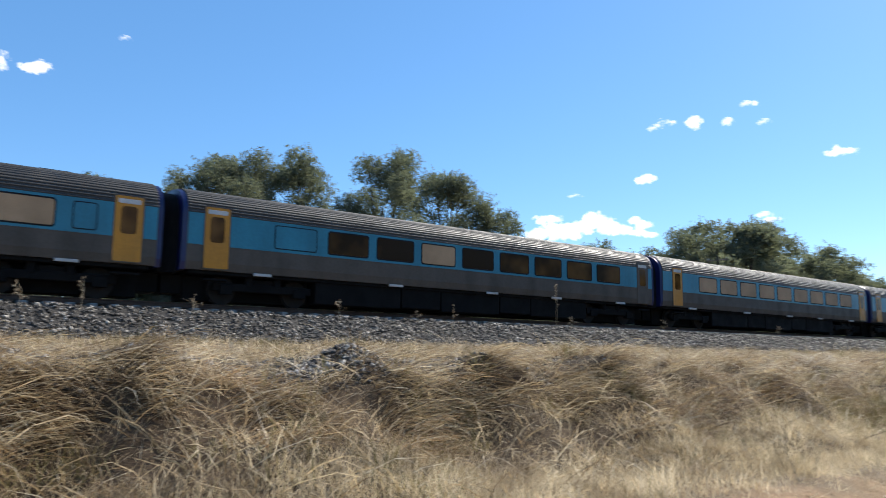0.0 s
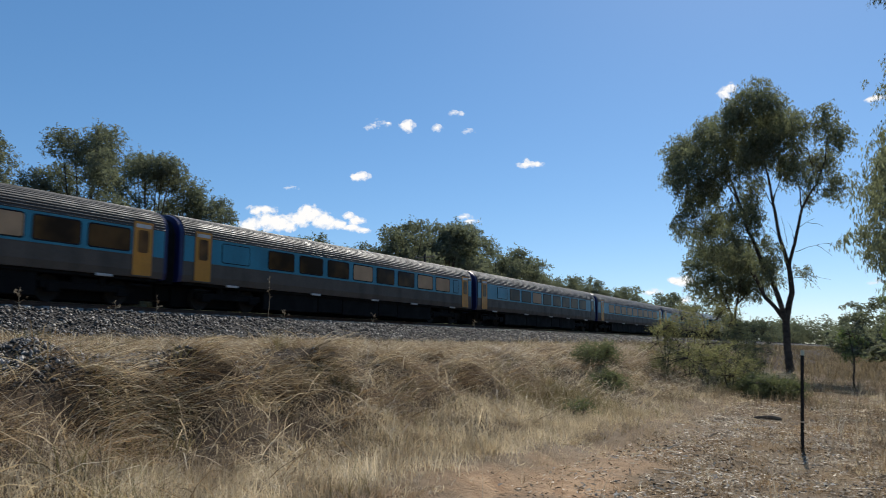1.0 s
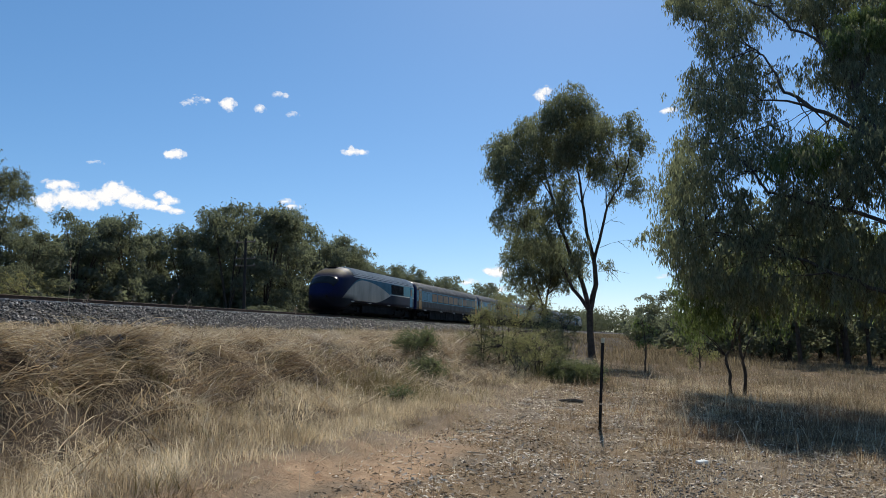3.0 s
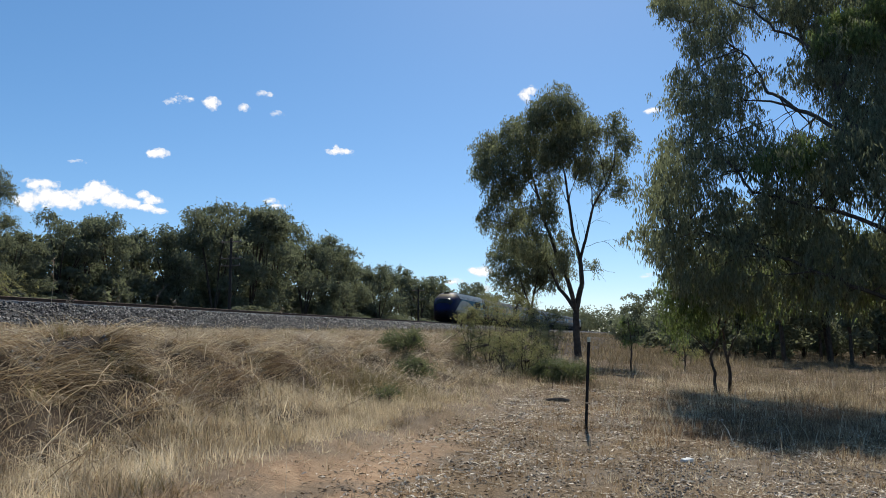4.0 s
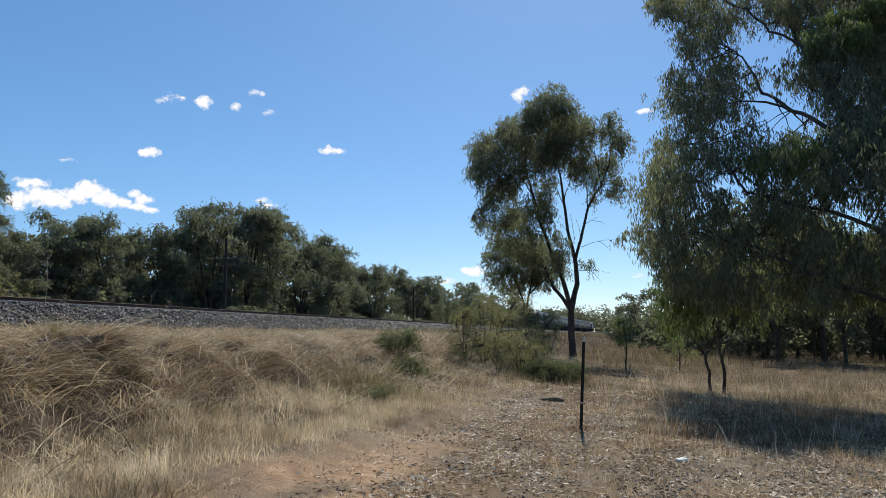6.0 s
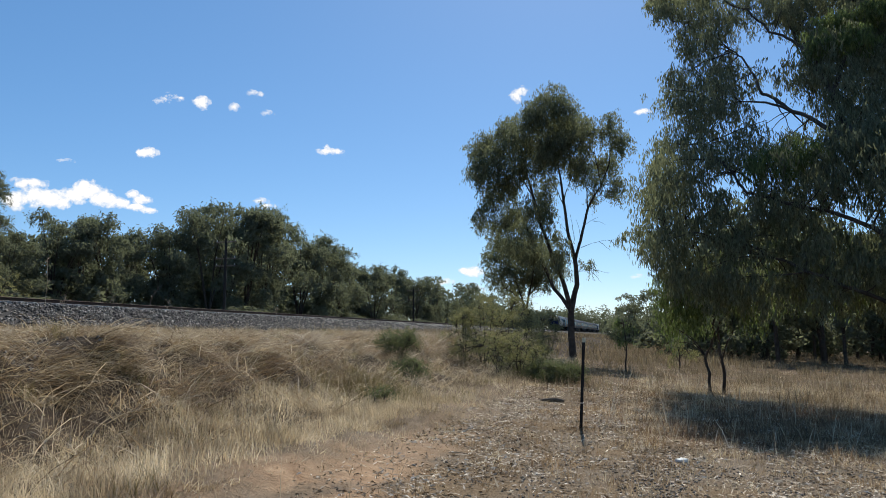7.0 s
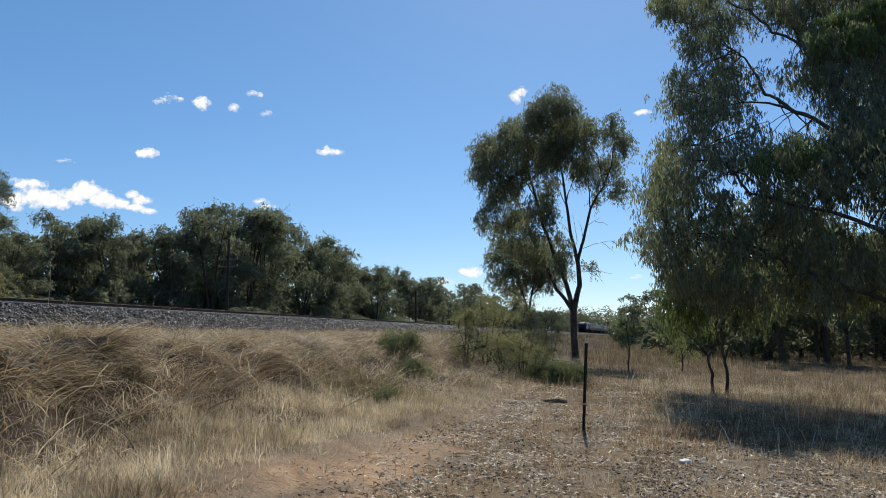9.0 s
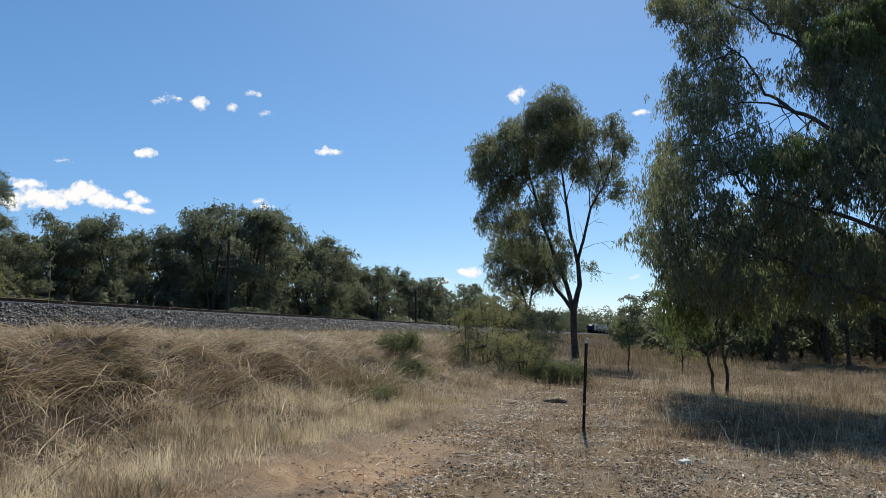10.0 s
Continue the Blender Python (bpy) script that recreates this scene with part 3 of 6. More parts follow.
        flanks("door_window", lambda b: rounded_panel(b, x0 + 0.17, x0 + 0.63, 1.90, 2.72, -1.47, 0.012, 0.1), GLASS_AMBER, d)
        flanks("header_plate", lambda b: box(b, x0 + 0.08, x0 + 0.72, -1.482, -1.46, 2.80, 2.94, 0.008), PLATE, d, "pale plate above the door window")
        flanks("step", lambda b: box(b, x0, x0 + 0.8, -1.5, -1.2, 0.70, 0.76, 0.01), BLACK, d)
    for x in (2.7, 8.0, 12.8, 16.6, 21.0):
        flanks("marker_plate", lambda b: box(b, x, x + 0.62, -1.47, -1.40, 0.94, 1.03, 0.01), PLATE, c, "small white plate on the sill")
    return c


def power_car():
    """A streamlined power car from the coupling plane 0 back to its nose at -18.2."""
    c = empty("power_car", Matrix())
    tagged(c, "navy-blue diesel power car with a white and teal swoosh", "locomotive", "power cars of the train")
    bm = bmesh.new()
    sts = [(-0.45, 1.45, 1.0, 3.68), (-6, 1.45, 1.0, 3.70), (-10, 1.45, 1.0, 3.70), (-14.2, 1.45, 1.0, 3.70), (-14.5, 1.45, 0.9, 3.70), (-15.0, 1.44, 0.7, 3.63), (-15.5, 1.41, 0.5, 3.46), (-16.0, 1.34, 0.4, 3.17),
           (-16.4, 1.23, 0.42, 2.84), (-16.75, 1.08, 0.50, 2.48), (-17.0, 0.94, 0.62, 2.14), (-17.2, 0.78, 0.80, 1.84), (-17.33, 0.60, 0.98, 1.62), (-17.4, 0.36, 1.12, 1.45)]
    skin(bm, [(x, section(w, zb, zt)) for x, w, zb, zt in reversed(sts)])
    part("body", bm, POWER, c, "navy, teal and white painted body", smooth=True)
    for k in range(9):
        bm = bmesh.new()
        a = 0.14 + 0.125 * k
        y = 1.44 * math.cos(math.pi / 2 * a / 1.3) ** 0.75
        z = 2.78 + 0.94 * math.sin(math.pi / 2 * a / 1.3) ** 0.95
        for sy in (-1, 1):
            box(bm, -14.3, -0.5, sy * y - 0.022, sy * y + 0.022, z - 0.03, z + 0.065, 0.008)
        part("roof_rib", bm, RIB, c, "roof rib painted pale as if sunlit")
    for x0, x1, w, h in ((-15.2, -14.7, 0.35, 0.13), (-13.2, -12.2, 0.5, 0.12), (-11.6, -8.4, 0.75, 0.10), (-7.8, -6.9, 0.6, 0.13), (-5.8, -2.8, 0.7, 0.1)):
        bm = bmesh.new()
        zt = 3.66 if x0 > -15 else 3.56
        box(bm, x0, x1, -w, w, zt, zt + h, 0.03)
        part("roof_hatch", bm, BLACK, c, "dark roof hatch")
    # windscreen: a curved pane wrapped round the sloping nose
    def cab(x):
        q = sorted(sts)
        return [float(np.interp(x, [v[0] for v in q], [v[k] for v in q])) for k in (1, 2, 3)]

    def wrap(x0, x1, i0, i1, lift):
        b = bmesh.new()
        rows = []
        for k in range(9):
            x = x0 + (x1 - x0) * k / 8
            w, zb, zt = cab(x)
            half = section(w, zb, zt)[i0:i1]
            line = [(-y, z) for y, z in half] + [(y, z) for y, z in reversed(half[:-1] if i1 == 15 else half)]
            rows.append([b.verts.new((x - lift * 0.6, y * (1 + lift * 0.8), z + lift * 0.8)) for y, z in line])
        for r0, r1 in zip(rows, rows[1:]):
            for k in range(len(r0) - 1):
                if i1 == 15 or k != len(r0) // 2 - 1:
                    b.faces.new((r0[k], r0[k + 1], r1[k + 1], r1[k]))
        bmesh.ops.recalc_face_normals(b, faces=b.faces)
        bmesh.ops.solidify(b, geom=b.faces[:], thickness=-0.004)
        return b
    part("windscreen", wrap(-16.85, -16.3, 6, 15, 0.006), GLASS_CAB, c, "sloping wrap-round windscreen", smooth=True)
    for sy in (-0.56, 0.56):
        bm = bmesh.new()
        cyl(bm, (-16.9, sy, 1.32), (-17.34, sy, 1.32), 0.10, sides=14)
        part("headlight", bm, GLASS_DOOR, c, "round unlit headlight")
    g = flanks("grille", lambda b: rounded_panel(b, -6.35, -3.3, 2.05, 2.86, -1.452, 0.012, 0.04), RUBBER, c, "dark louvred side grille")
    for k in range(9):
        flanks("louvre", lambda b: box(b, -6.28, -3.37, -1.485, -1.455, 2.10 + 0.083 * k, 2.14 + 0.083 * k, 0.004), BLACK, g)
    d = flanks("door", lambda b: rounded_panel(b, -1.55, -0.85, 1.1, 2.95, -1.452, 0.014, 0.05), BLUE, c, "narrow blue crew door")
    flanks("door_window", lambda b: rounded_panel(b, -1.42, -0.98, 2.1, 2.75, -1.464, 0.012, 0.08), GLASS_TAN_LIGHT, d)
    for x in (-14.8, -11.4, -7.2, -2.4):
        flanks("marker_plate", lambda b: box(b, x, x + 0.55, -1.47, -1.40, 1.02, 1.10, 0.01), PLATE, c, "small white plate on the sill")
    for nm, x0, x1, w, z0, z1, lb in (("underframe", -14.8, -0.6, 1.28, 0.85, 1.02, "sooty black underframe"), ("fuel_tank", -12.2, -5.4, 1.25, 0.28, 0.84, "black fuel tank under the floor"), ("centre_girder", -16.3, -0.6, 1.0, 0.2, 0.836, "black girder along the middle of the floor"), ("keel_plate", -16.2, -0.6, 0.55, 0.10, 0.19, "black plate under the girder")):
        part(nm, box(bmesh.new(), x0, x1, -w, w, z0, z1, 0.02), BLACK, c, lb)
    for x0, x1 in ((-0.31, 0.005),):
        bm = bmesh.new()
        skin(bm, [(x0 + (x1 - x0) * k / 6, section(1.18 if k % 2 else 1.06, 0.9, 3.5 if k % 2 else 3.4)) for k in range(7)])
        part("gangway_bellows", bm, RUBBER, c, "dark blue folded gangway bellows")
    bm = bmesh.new()
    skin(bm, [(-0.46, section(1.44, 1.0, 3.67)), (-0.30, section(1.40, 0.98, 3.64))])
    part("end_wall", bm, NAVY, c, "navy-blue end wall")
    bogie(c, -3.3)
    bogie(c, -14.2)
    return c


W9 = [3.66 + 2.02 * k for k in range(9)]
W9B = [4.3 + 1.88 * k for k in range(9)]
W8 = [5.43 + 2.03 * k for k in range(8)]
W8B = [5.08 + 2.03 * k for k in range(8)]
S0, SPEED = 7.45, 35.9
TRAIN = [
    (power_car(), -2, 0),
    (coach("silver and blue coach with most panes painted tan for light in the glass", [5.2 + 1.93 * k for k in range(9)], (0, 1, 2, 3, 4, 6), ((2.5, 3.3), (3.6, 4.4)), ((1.0, YELLOW), (22.4, YELLOW))), -2, 0),
    (coach("silver and blue coach with brown tinted windows", W8B, (3, 6, 7), ((2.4, 3.9), (21.4, 22.0)), ((1.0, YELLOW), (22.5, YELLOW))), -1, 0),
    (coach("silver and blue coach with one pane painted tan for light in the glass", W8, (2,), ((3.4, 4.93),), ((1.0, YELLOW), (22.6, GREY))), 0, 0),
    (coach("silver and blue coach with all panes painted tan for light in the glass", W9, (0, 1, 2, 3, 4, 5, 6, 7, 8), (), ((1.3, YELLOW), (22.6, YELLOW))), 1, 0),
    (coach("silver and blue coach with pale windows", W9B, (0, 1, 3, 5), (), ((1.1, YELLOW), (22.6, YELLOW))), 2, 0),
    (power_car(), 3, 180),
]


def train_pose(k, turn, t):
    return TRACK @ pose(S0 + L * k + SPEED * t, RAIL_Y, RAIL_Z, 0, 0, turn)


for thing, k, turn in TRAIN:
    thing.matrix_basis = train_pose(k, turn, 0)


# ---- trees ----
def tubes(paths, sides=7):
    """Tapered tubes along paths of (points, radii): verts and faces."""
    V, F, n = [], [], 0
    for pts, rad in paths:
        pts = np.asarray(pts, float)
        d = np.gradient(pts, axis=0)
        d /= np.linalg.norm(d, axis=1, keepdims=True) + 1e-9
        ref = np.where(np.abs(d[:, 2:3]) > 0.9, np.array([[1.0, 0, 0]]), np.array([[0, 0, 1.0]]))
        a = np.cross(d, ref)
        a /= np.linalg.norm(a, axis=1, keepdims=True) + 1e-9
        b = np.cross(d, a)
        th = np.arange(sides) * 2 * np.pi / sides
        ring = pts[:, None] + np.asarray(rad)[:, None, None] * (np.cos(th)[None, :, None] * a[:, None] + np.sin(th)[None, :, None] * b[:, None])
        V.append(ring.reshape(-1, 3))
        i = n + np.arange(len(pts) * sides).reshape(len(pts), sides)
        j = np.roll(i, -1, axis=1)
        F.append(np.stack([i[:-1], j[:-1], j[1:], i[1:]], -1).reshape(-1, 4))
        n += len(pts) * sides
    return np.concatenate(V), np.concatenate(F)


def limb(r, p, q, r0, r1, bend=0.12, k=9):
    """A crooked limb from p to q."""
    p, q = np.asarray(p, float), np.asarray(q, float)
    t = np.linspace(0, 1, k)[:, None]
    ln = np.linalg.norm(q - p)
    w = r.normal(0, 1, (k, 3)) * ln * bend * 0.25
    w = np.cumsum(w, axis=0) * 0.5
    w = w - t * w[-1]
    sag = np.array([0, 0, 1.0]) * np.sin(t * np.pi) * ln * 0.06
    return p + (q - p) * t + w * np.sin(t * np.pi) ** 0.5 + sag, r0 + (r1 - r0) * np.linspace(0, 1, k) ** 0.8


def foliage(r, clumps, n, size, width, hang, twig=0.45):
    """Leaves along drooping twigs, the twigs filling ellipsoid clumps, thickest towards the outside: quads."""
    c = np.array([k[:3] for k in clumps], float)
    rad = np.array([k[3:6] for k in clumps], float)
    vol = rad.prod(axis=1) ** 0.8
    per = 16
    nt = max(1, n // per)
    who = r.choice(len(c), nt, p=vol / vol.sum())
    u = r.normal(0, 1, (nt, 3))
    u /= np.linalg.norm(u, axis=1, keepdims=True)
    rho = r.random((nt, 1)) ** 0.42 * np.where(r.random((nt, 1)) < 0.08, 1.25, 1.0)
    tw = c[who] + u * rad[who] * rho
    # each twig runs outward and then hangs
    run = u * np.array([0.55, 0.55, 0.25]) + r.normal(0, 0.35, (nt, 3)) + np.array([0, 0, -1.0]) * hang
    run /= np.linalg.norm(run, axis=1, keepdims=True)
    m = nt * per
    along = r.uniform(-0.7, 1.3, (m, 1)) * twig * np.repeat(r.uniform(0.6, 1.5, (nt, 1)), per, axis=0)
    base = np.repeat(tw, per, axis=0) + np.repeat(run, per, axis=0) * along + r.normal(0, 0.2, (m, 3)) * twig
    dirn = r.normal(0, 1, (m, 3)) * (1 - hang) + np.array([0, 0, -1.0]) * hang * 1.6
    dirn /= np.linalg.norm(dirn, axis=1, keepdims=True)
    side = np.cross(dirn, r.normal(0, 1, (m, 3)))
    side /= np.linalg.norm(side, axis=1, keepdims=True) + 1e-9
    ln = size * r.uniform(0.6, 1.35, (m, 1))
    wd = width * r.uniform(0.7, 1.3, (m, 1))
    tip = base + dirn * ln
    mid = base + dirn * ln * 0.45
    V = np.stack([base, mid + side * wd * 0.5, tip, mid - side * wd * 0.5], 1).reshape(-1, 3)
    return V, np.arange(m * 4).reshape(m, 4)


def tree(name, m, label, seed, clumps, limbs, leaves, size, width, hang=0.55, mat=None, bark=None, twig=0.45, category="tree", group="", twigs=3, bend=0.12):
    """A tree at pose m: limbs as (from, to, radius, radius) and leafy clumps; twigs run out into every clump."""
    r = np.random.default_rng(seed)
    ob = empty(name, m)
    tagged(ob, label, category, group)
    paths = [limb(r, p, q, a, b, 0.05 if a > 0.06 else bend, 5 if a > 0.06 else 9) for p, q, a, b in limbs]
    nodes = np.concatenate([p[len(p) // 2:] for p, _ in paths])
    for c in clumps:
        cc = np.array(c[:3])
        k = nodes[np.argmin(np.linalg.norm(nodes - cc, axis=1) + 0.3 * np.maximum(0, nodes[:, 2] - cc[2]))]
        far_off = np.linalg.norm(k - cc) > 2.4
        for j in range(1 if far_off else twigs):
            d = r.normal(0, 1, 3)
            d /= np.linalg.norm(d)
            e = cc + d * np.array(c[3:6]) * 0.75
            rad = 0.012 if far_off else 0.010 + 0.010 * np.linalg.norm(e - k)
            paths.append(limb(r, k, e, rad, rad * 0.25, 0.2, 7))
    V, F = tubes(paths[:len(limbs)], 7 if twigs > 1 else 5)
    V2, F2 = tubes(paths[len(limbs):], 3)
    obj_np("trunk", np.concatenate([V, V2]), np.concatenate([F, F2 + len(V)]), bark or BARK, ob, True)
    V, F = billows(r, clumps, leaves, size) if hang is None else foliage(r, clumps, leaves, size, width, hang, twig)
    obj_np("crown", V, F, mat or LEAF, ob)
    return ob


def billows(r, clumps, n, size):
    """Small leaves over the outside of rounded clumps, lying roughly along each clump's surface: quads."""
    c = np.array([k[:3] for k in clumps], float)
    rad = np.array([k[3:6] for k in clumps], float)
    nb = 9
    d = r.normal(0, 1, (len(c), nb, 3)) + [0, 0, 0.35]
    d /= np.linalg.norm(d, axis=2, keepdims=True)
    bc = (c[:, None] + d * rad[:, None] * 0.62).reshape(-1, 3)
    bs = (rad[:, None] * r.uniform(0.30, 0.55, (len(c), nb, 1))).reshape(-1, 3)
    area = bs.prod(axis=1) ** 0.67
    who = r.choice(len(bc), n, p=area / area.sum())
    u = r.normal(0, 1, (n, 3))
    u /= np.linalg.norm(u, axis=1, keepdims=True)
    p = bc[who] + u * bs[who] * r.uniform(0.72, 1.1, (n, 1))
    nrm = u + r.normal(0, 0.45, (n, 3))
    nrm /= np.linalg.norm(nrm, axis=1, keepdims=True)
    a = np.cross(nrm, r.normal(0, 1, (n, 3)) + [0, 0, 1.5])
    a /= np.linalg.norm(a, axis=1, keepdims=True) + 1e-9
    b = np.cross(nrm, a)
    ln = size * r.uniform(0.5, 1.3, (n, 1))
    V = np.stack([p - b * ln * 0.5, p + a * ln * 0.28, p + b * ln * 0.5, p - a * ln * 0.28], 1).reshape(-1, 3)
    return V, np.arange(n * 4).reshape(n, 4)


def ground_z(x, y):
    s, l = to_track(x, y)
    return float(height(s, l))


def ragged_clumps(seed, h, spread, base=0.30, n=16, flat=0.75):
    """Clumps of a broad ragged crown of height h."""
    r = np.random.default_rng(seed)
    out = []
    for k in range(n):
        z = h * (base + (0.93 - base) * r.random() ** 0.8)
        f = math.sin(math.pi * min(1, max(0.12, (z / h - base + 0.12) / (1.12 - base)))) ** 0.7
        a, d = r.uniform(0, 6.283), spread * f * math.sqrt(r.random())
        q = spread * r.uniform(0.24, 0.42)
        out.append((d * math.cos(a), d * math.sin(a), min(z, h - q * flat), q, q, q * flat))
    return out


def generic_tree(name, label, seed, h, spread, leaves, size, base=0.3, mat=None, group="", n=16, twig=0.32, hang=None):
    cl = ragged_clumps(seed, h, spread, base, n)
    if hang is not None:
        cl = [(*c[:3], c[3] * 0.78, c[4] * 0.78, c[5] * 0.82) for c in cl]
    f = h / max(c[2] + c[5] for c in cl)
    cl = [(c[0], c[1], c[2] * f, *c[3:]) for c in cl]
    r = np.random.default_rng(seed + 500)
    tr = 0.012 * h + 0.03
    fork = np.array([r.normal(0, 0.3), r.normal(0, 0.3), h * base * 0.8])
    limbs = [((0, 0, -0.2), fork, tr, tr * 0.75)]
    for c in sorted(cl, key=lambda c: -c[2])[:6]:
        limbs.append((fork, c[:3], tr * 0.55, tr * 0.12))
    return tree(name, Matrix(), label, seed, cl, limbs, leaves, size, size * 0.38, hang, mat or LEAF_HAZED, BARK, twig, "tree", group, twigs=1)


# Lone tree beside the dirt track, forked low with two long crooked stems.
def px(x, y, d=0.0):
    """Offsets in the lone tree, laid out on a 1/30 m grid from its foot."""
    h = (635 - y) / 30.1
    return ((x - 1012) / 30.1 - 0.004 * h, d, h * (1 - 0.0026 * h))


HERO = ((985, 180, 32, 27), (962, 192, 25, 22), (1012, 196, 28, 25), (1031, 213, 24, 24), (907, 212, 26, 24), (882, 228, 24, 22), (858, 256, 22, 24), (845, 284, 20, 20), (876, 288, 28, 28), (908, 256, 28, 28), (940, 232, 26, 28), (970, 240, 28, 30), (1010, 250, 26, 26), (1045, 240, 20, 24), (1085, 240, 20, 26),
        (1100, 266, 16, 24), (1074, 290, 24, 22), (1100, 332, 12, 18), (868, 322, 20, 22), (892, 338, 24, 26), (918, 308, 26, 28), (952, 288, 26, 28))
HERO2 = ((975, 290, 20, 22), (966, 340, 18, 28), (914, 376, 26, 26), (868, 384, 18, 20), (852, 386, 12, 16), (888, 414, 22, 20), (944, 378, 22, 24), (966, 378, 14, 24), (1086, 344, 16, 14), (992, 442, 16, 24), (996, 474, 14, 24), (934, 424, 24, 24), (914, 440, 24, 20), (1038, 312, 16, 22), (1024, 288, 18, 18), (1047, 471, 9, 12), (948, 458, 18, 20), (1058, 330, 12, 18), (1000, 218, 24, 22), (1035, 268, 20, 22), (990, 268, 22, 24))
hr = np.random.default_rng(11)
hero_clumps = []
for x, y, rx, ry in HERO + HERO2:
    a = px(x, y, hr.uniform(-2.0, 2.0))
    hero_clumps.append((*a, rx / 30 * 1.14, rx / 30 * 1.25, ry / 30 * 1.12))
    b = px(x + hr.normal(0, rx * 0.55) + (970 - x) * 0.08, y + hr.normal(0, ry * 0.5) + 4, hr.uniform(-2.0, 2.0))
    hero_clumps.append((*b, rx / 30 * 0.85, rx / 30, ry / 30 * 0.8))
STEMS = (((1012, 648, 0.0), (1009, 600, 0.0), (1009, 557, 0.0), (1021, 509, 0.1), (1019, 466, 0.3), (1008, 414, 0.4), (1002, 357, 0.5), (996, 300, 0.4), (981, 248, 0.3), (975, 195, 0.2)),
         ((1019, 466, 0.3), (1029, 430, 0.0), (1043, 372, -0.4), (1066, 334, -0.6), (1080, 296, -0.8), (1088, 250, -0.9)),
         ((1010, 562, 0.0), (1000, 514, -0.4), (981, 462, -0.6), (962, 405, -0.6), (948, 343, -0.4), (935, 290, 0.0), (915, 230, 0.2)),
         ((1009, 555, 0.0), (981, 514, 0.5), (948, 438, 0.9), (919, 357, 1.2), (890, 300, 1.2)))
WIDTHS = ((0.27, 0.23, 0.22, 0.17, 0.15, 0.11, 0.09, 0.065, 0.045, 0.02), (0.115, 0.10, 0.08, 0.06, 0.04, 0.02), (0.17, 0.155, 0.13, 0.11, 0.085, 0.055, 0.03), (0.14, 0.125, 0.10, 0.06, 0.03))
hero_limbs = []
for st, wd in zip(STEMS, WIDTHS):
    for k in range(len(st) - 1):
        hero_limbs.append((px(*st[k]), px(*st[k + 1]), wd[k] * 0.84, wd[k + 1] * 0.84))
SHOOTS = ((1002, 357, 1022, 300), (1008, 400, 990, 330), (1043, 372, 1040, 300), (1066, 334, 1058, 270), (962, 405, 985, 330), (948, 343, 900, 270), (948, 438, 905, 405), (981, 462, 994, 420), (1029, 443, 1076, 431), (1076, 431, 1092, 446), (1060, 433, 1080, 452), (1024, 485, 1076, 490), (1045, 486, 1062, 505), (1035, 405, 1060, 388), (1050, 395, 1072, 402), (1008, 414, 990, 392), (1019, 430, 1012, 380), (1030, 430, 1022, 392))
for x0, y0, x1, y1 in SHOOTS:
    d = 0.4 if x0 < 1015 else -0.1
    w = 0.045 if y1 < 340 else 0.016
    hero_limbs.append((px(x0, y0, d), px(x1, y1, d + hr.uniform(-0.4, 0.4)), w, w * 0.35))
hx, hy = bearing(10.1, 43.5)
tree("lone_eucalypt", pose(hx, hy, ground_z(hx, hy), 0, 0, -9), "tall open eucalypt with a forked dark trunk and hanging leaves", 3, hero_clumps, hero_limbs, 104000, 0.17, 0.045, 0.62, LEAF, BARK, 0.30, twigs=2)

# A smaller tree behind it, nearer the railway.
def px2(x, y, d=0.0):
    return ((x - 928) / 24.5, d, (606 - y) / 24.5)


second = []
for x, y, rx, ry in ((890, 452, 34, 26), (915, 475, 36, 30), (875, 492, 22, 28), (950, 470, 30, 34), (935, 508, 26, 18), (900, 520, 24, 16), (965, 500, 24, 26), (925, 440, 28, 18), (868, 470, 16, 16), (952, 446, 26, 24), (975, 474, 20, 26), (905, 498, 24, 22), (940, 490, 24, 20)):
    second.append((*px2(x, y, hr.uniform(-1.5, 1.5)), rx / 26, rx / 25, ry / 26))
sx, sy = bearing(6.6, 53.0)
tree("eucalypt", pose(sx, sy, ground_z(sx, sy), 0, 0, -6), "small thin-stemmed eucalypt by the railway bank", 4, second,
     [((0, 0, -0.2), px2(928, 560), 0.16, 0.13), (px2(928, 560), px2(905, 490, 0.3), 0.09, 0.04), (px2(928, 560), px2(945, 480, -0.3), 0.09, 0.04), (px2(922, 540), px2(890, 520, -0.6), 0.05, 0.02), (px2(935, 530), px2(968, 500, 0.5), 0.05, 0.02)], 27000, 0.19, 0.05, 0.6, LEAF, BARK, 0.32)

# Great leaning eucalypt by the dirt track; its trunk stands beyond the view.
bx, by = bearing(34.5, 19.5)
BIG = []
br = np.random.default_rng(5)


def off(az, el, d):
    """Place in the great tree's space by bearing, elevation from eye height and distance; the top leans away."""
    d = d + 0.58 * max(0.0, el - 12)
    return np.array(sight(az, el, d)) - np.array([bx, by, ground_z(bx, by)])


# the crown fills this outline of bearings against elevations, with holes that let the sky through
EDGE_EL = (2.0, 3.9, 5.1, 6.4, 8.4, 10.1, 12.2, 14.2, 14.8, 16.3, 17.9, 19.3, 20.0, 20.8, 22.2, 24.1, 30)
EDGE_AZ = (17.6, 16.1, 15.7, 14.9, 14.3, 14.1, 14.2, 14.5, 15.7, 15.2, 15.0, 15.2, 17.0, 15.5, 15.1, 14.6, 14.0)
HOLES = ((23.5, 16.9, 0.85), (24.3, 15.8, 0.7), (25.9, 15.2, 0.4), (22.3, 20.4, 0.55), (21.7, 11.3, 0.35), (29.3, 11.8, 0.5), (27.8, 9.4, 0.4), (29.0, 8.8, 0.45), (26.8, 16.4, 0.35), (25.0, 20.1, 0.4), (16.2, 20.3, 0.7))
tries = 0
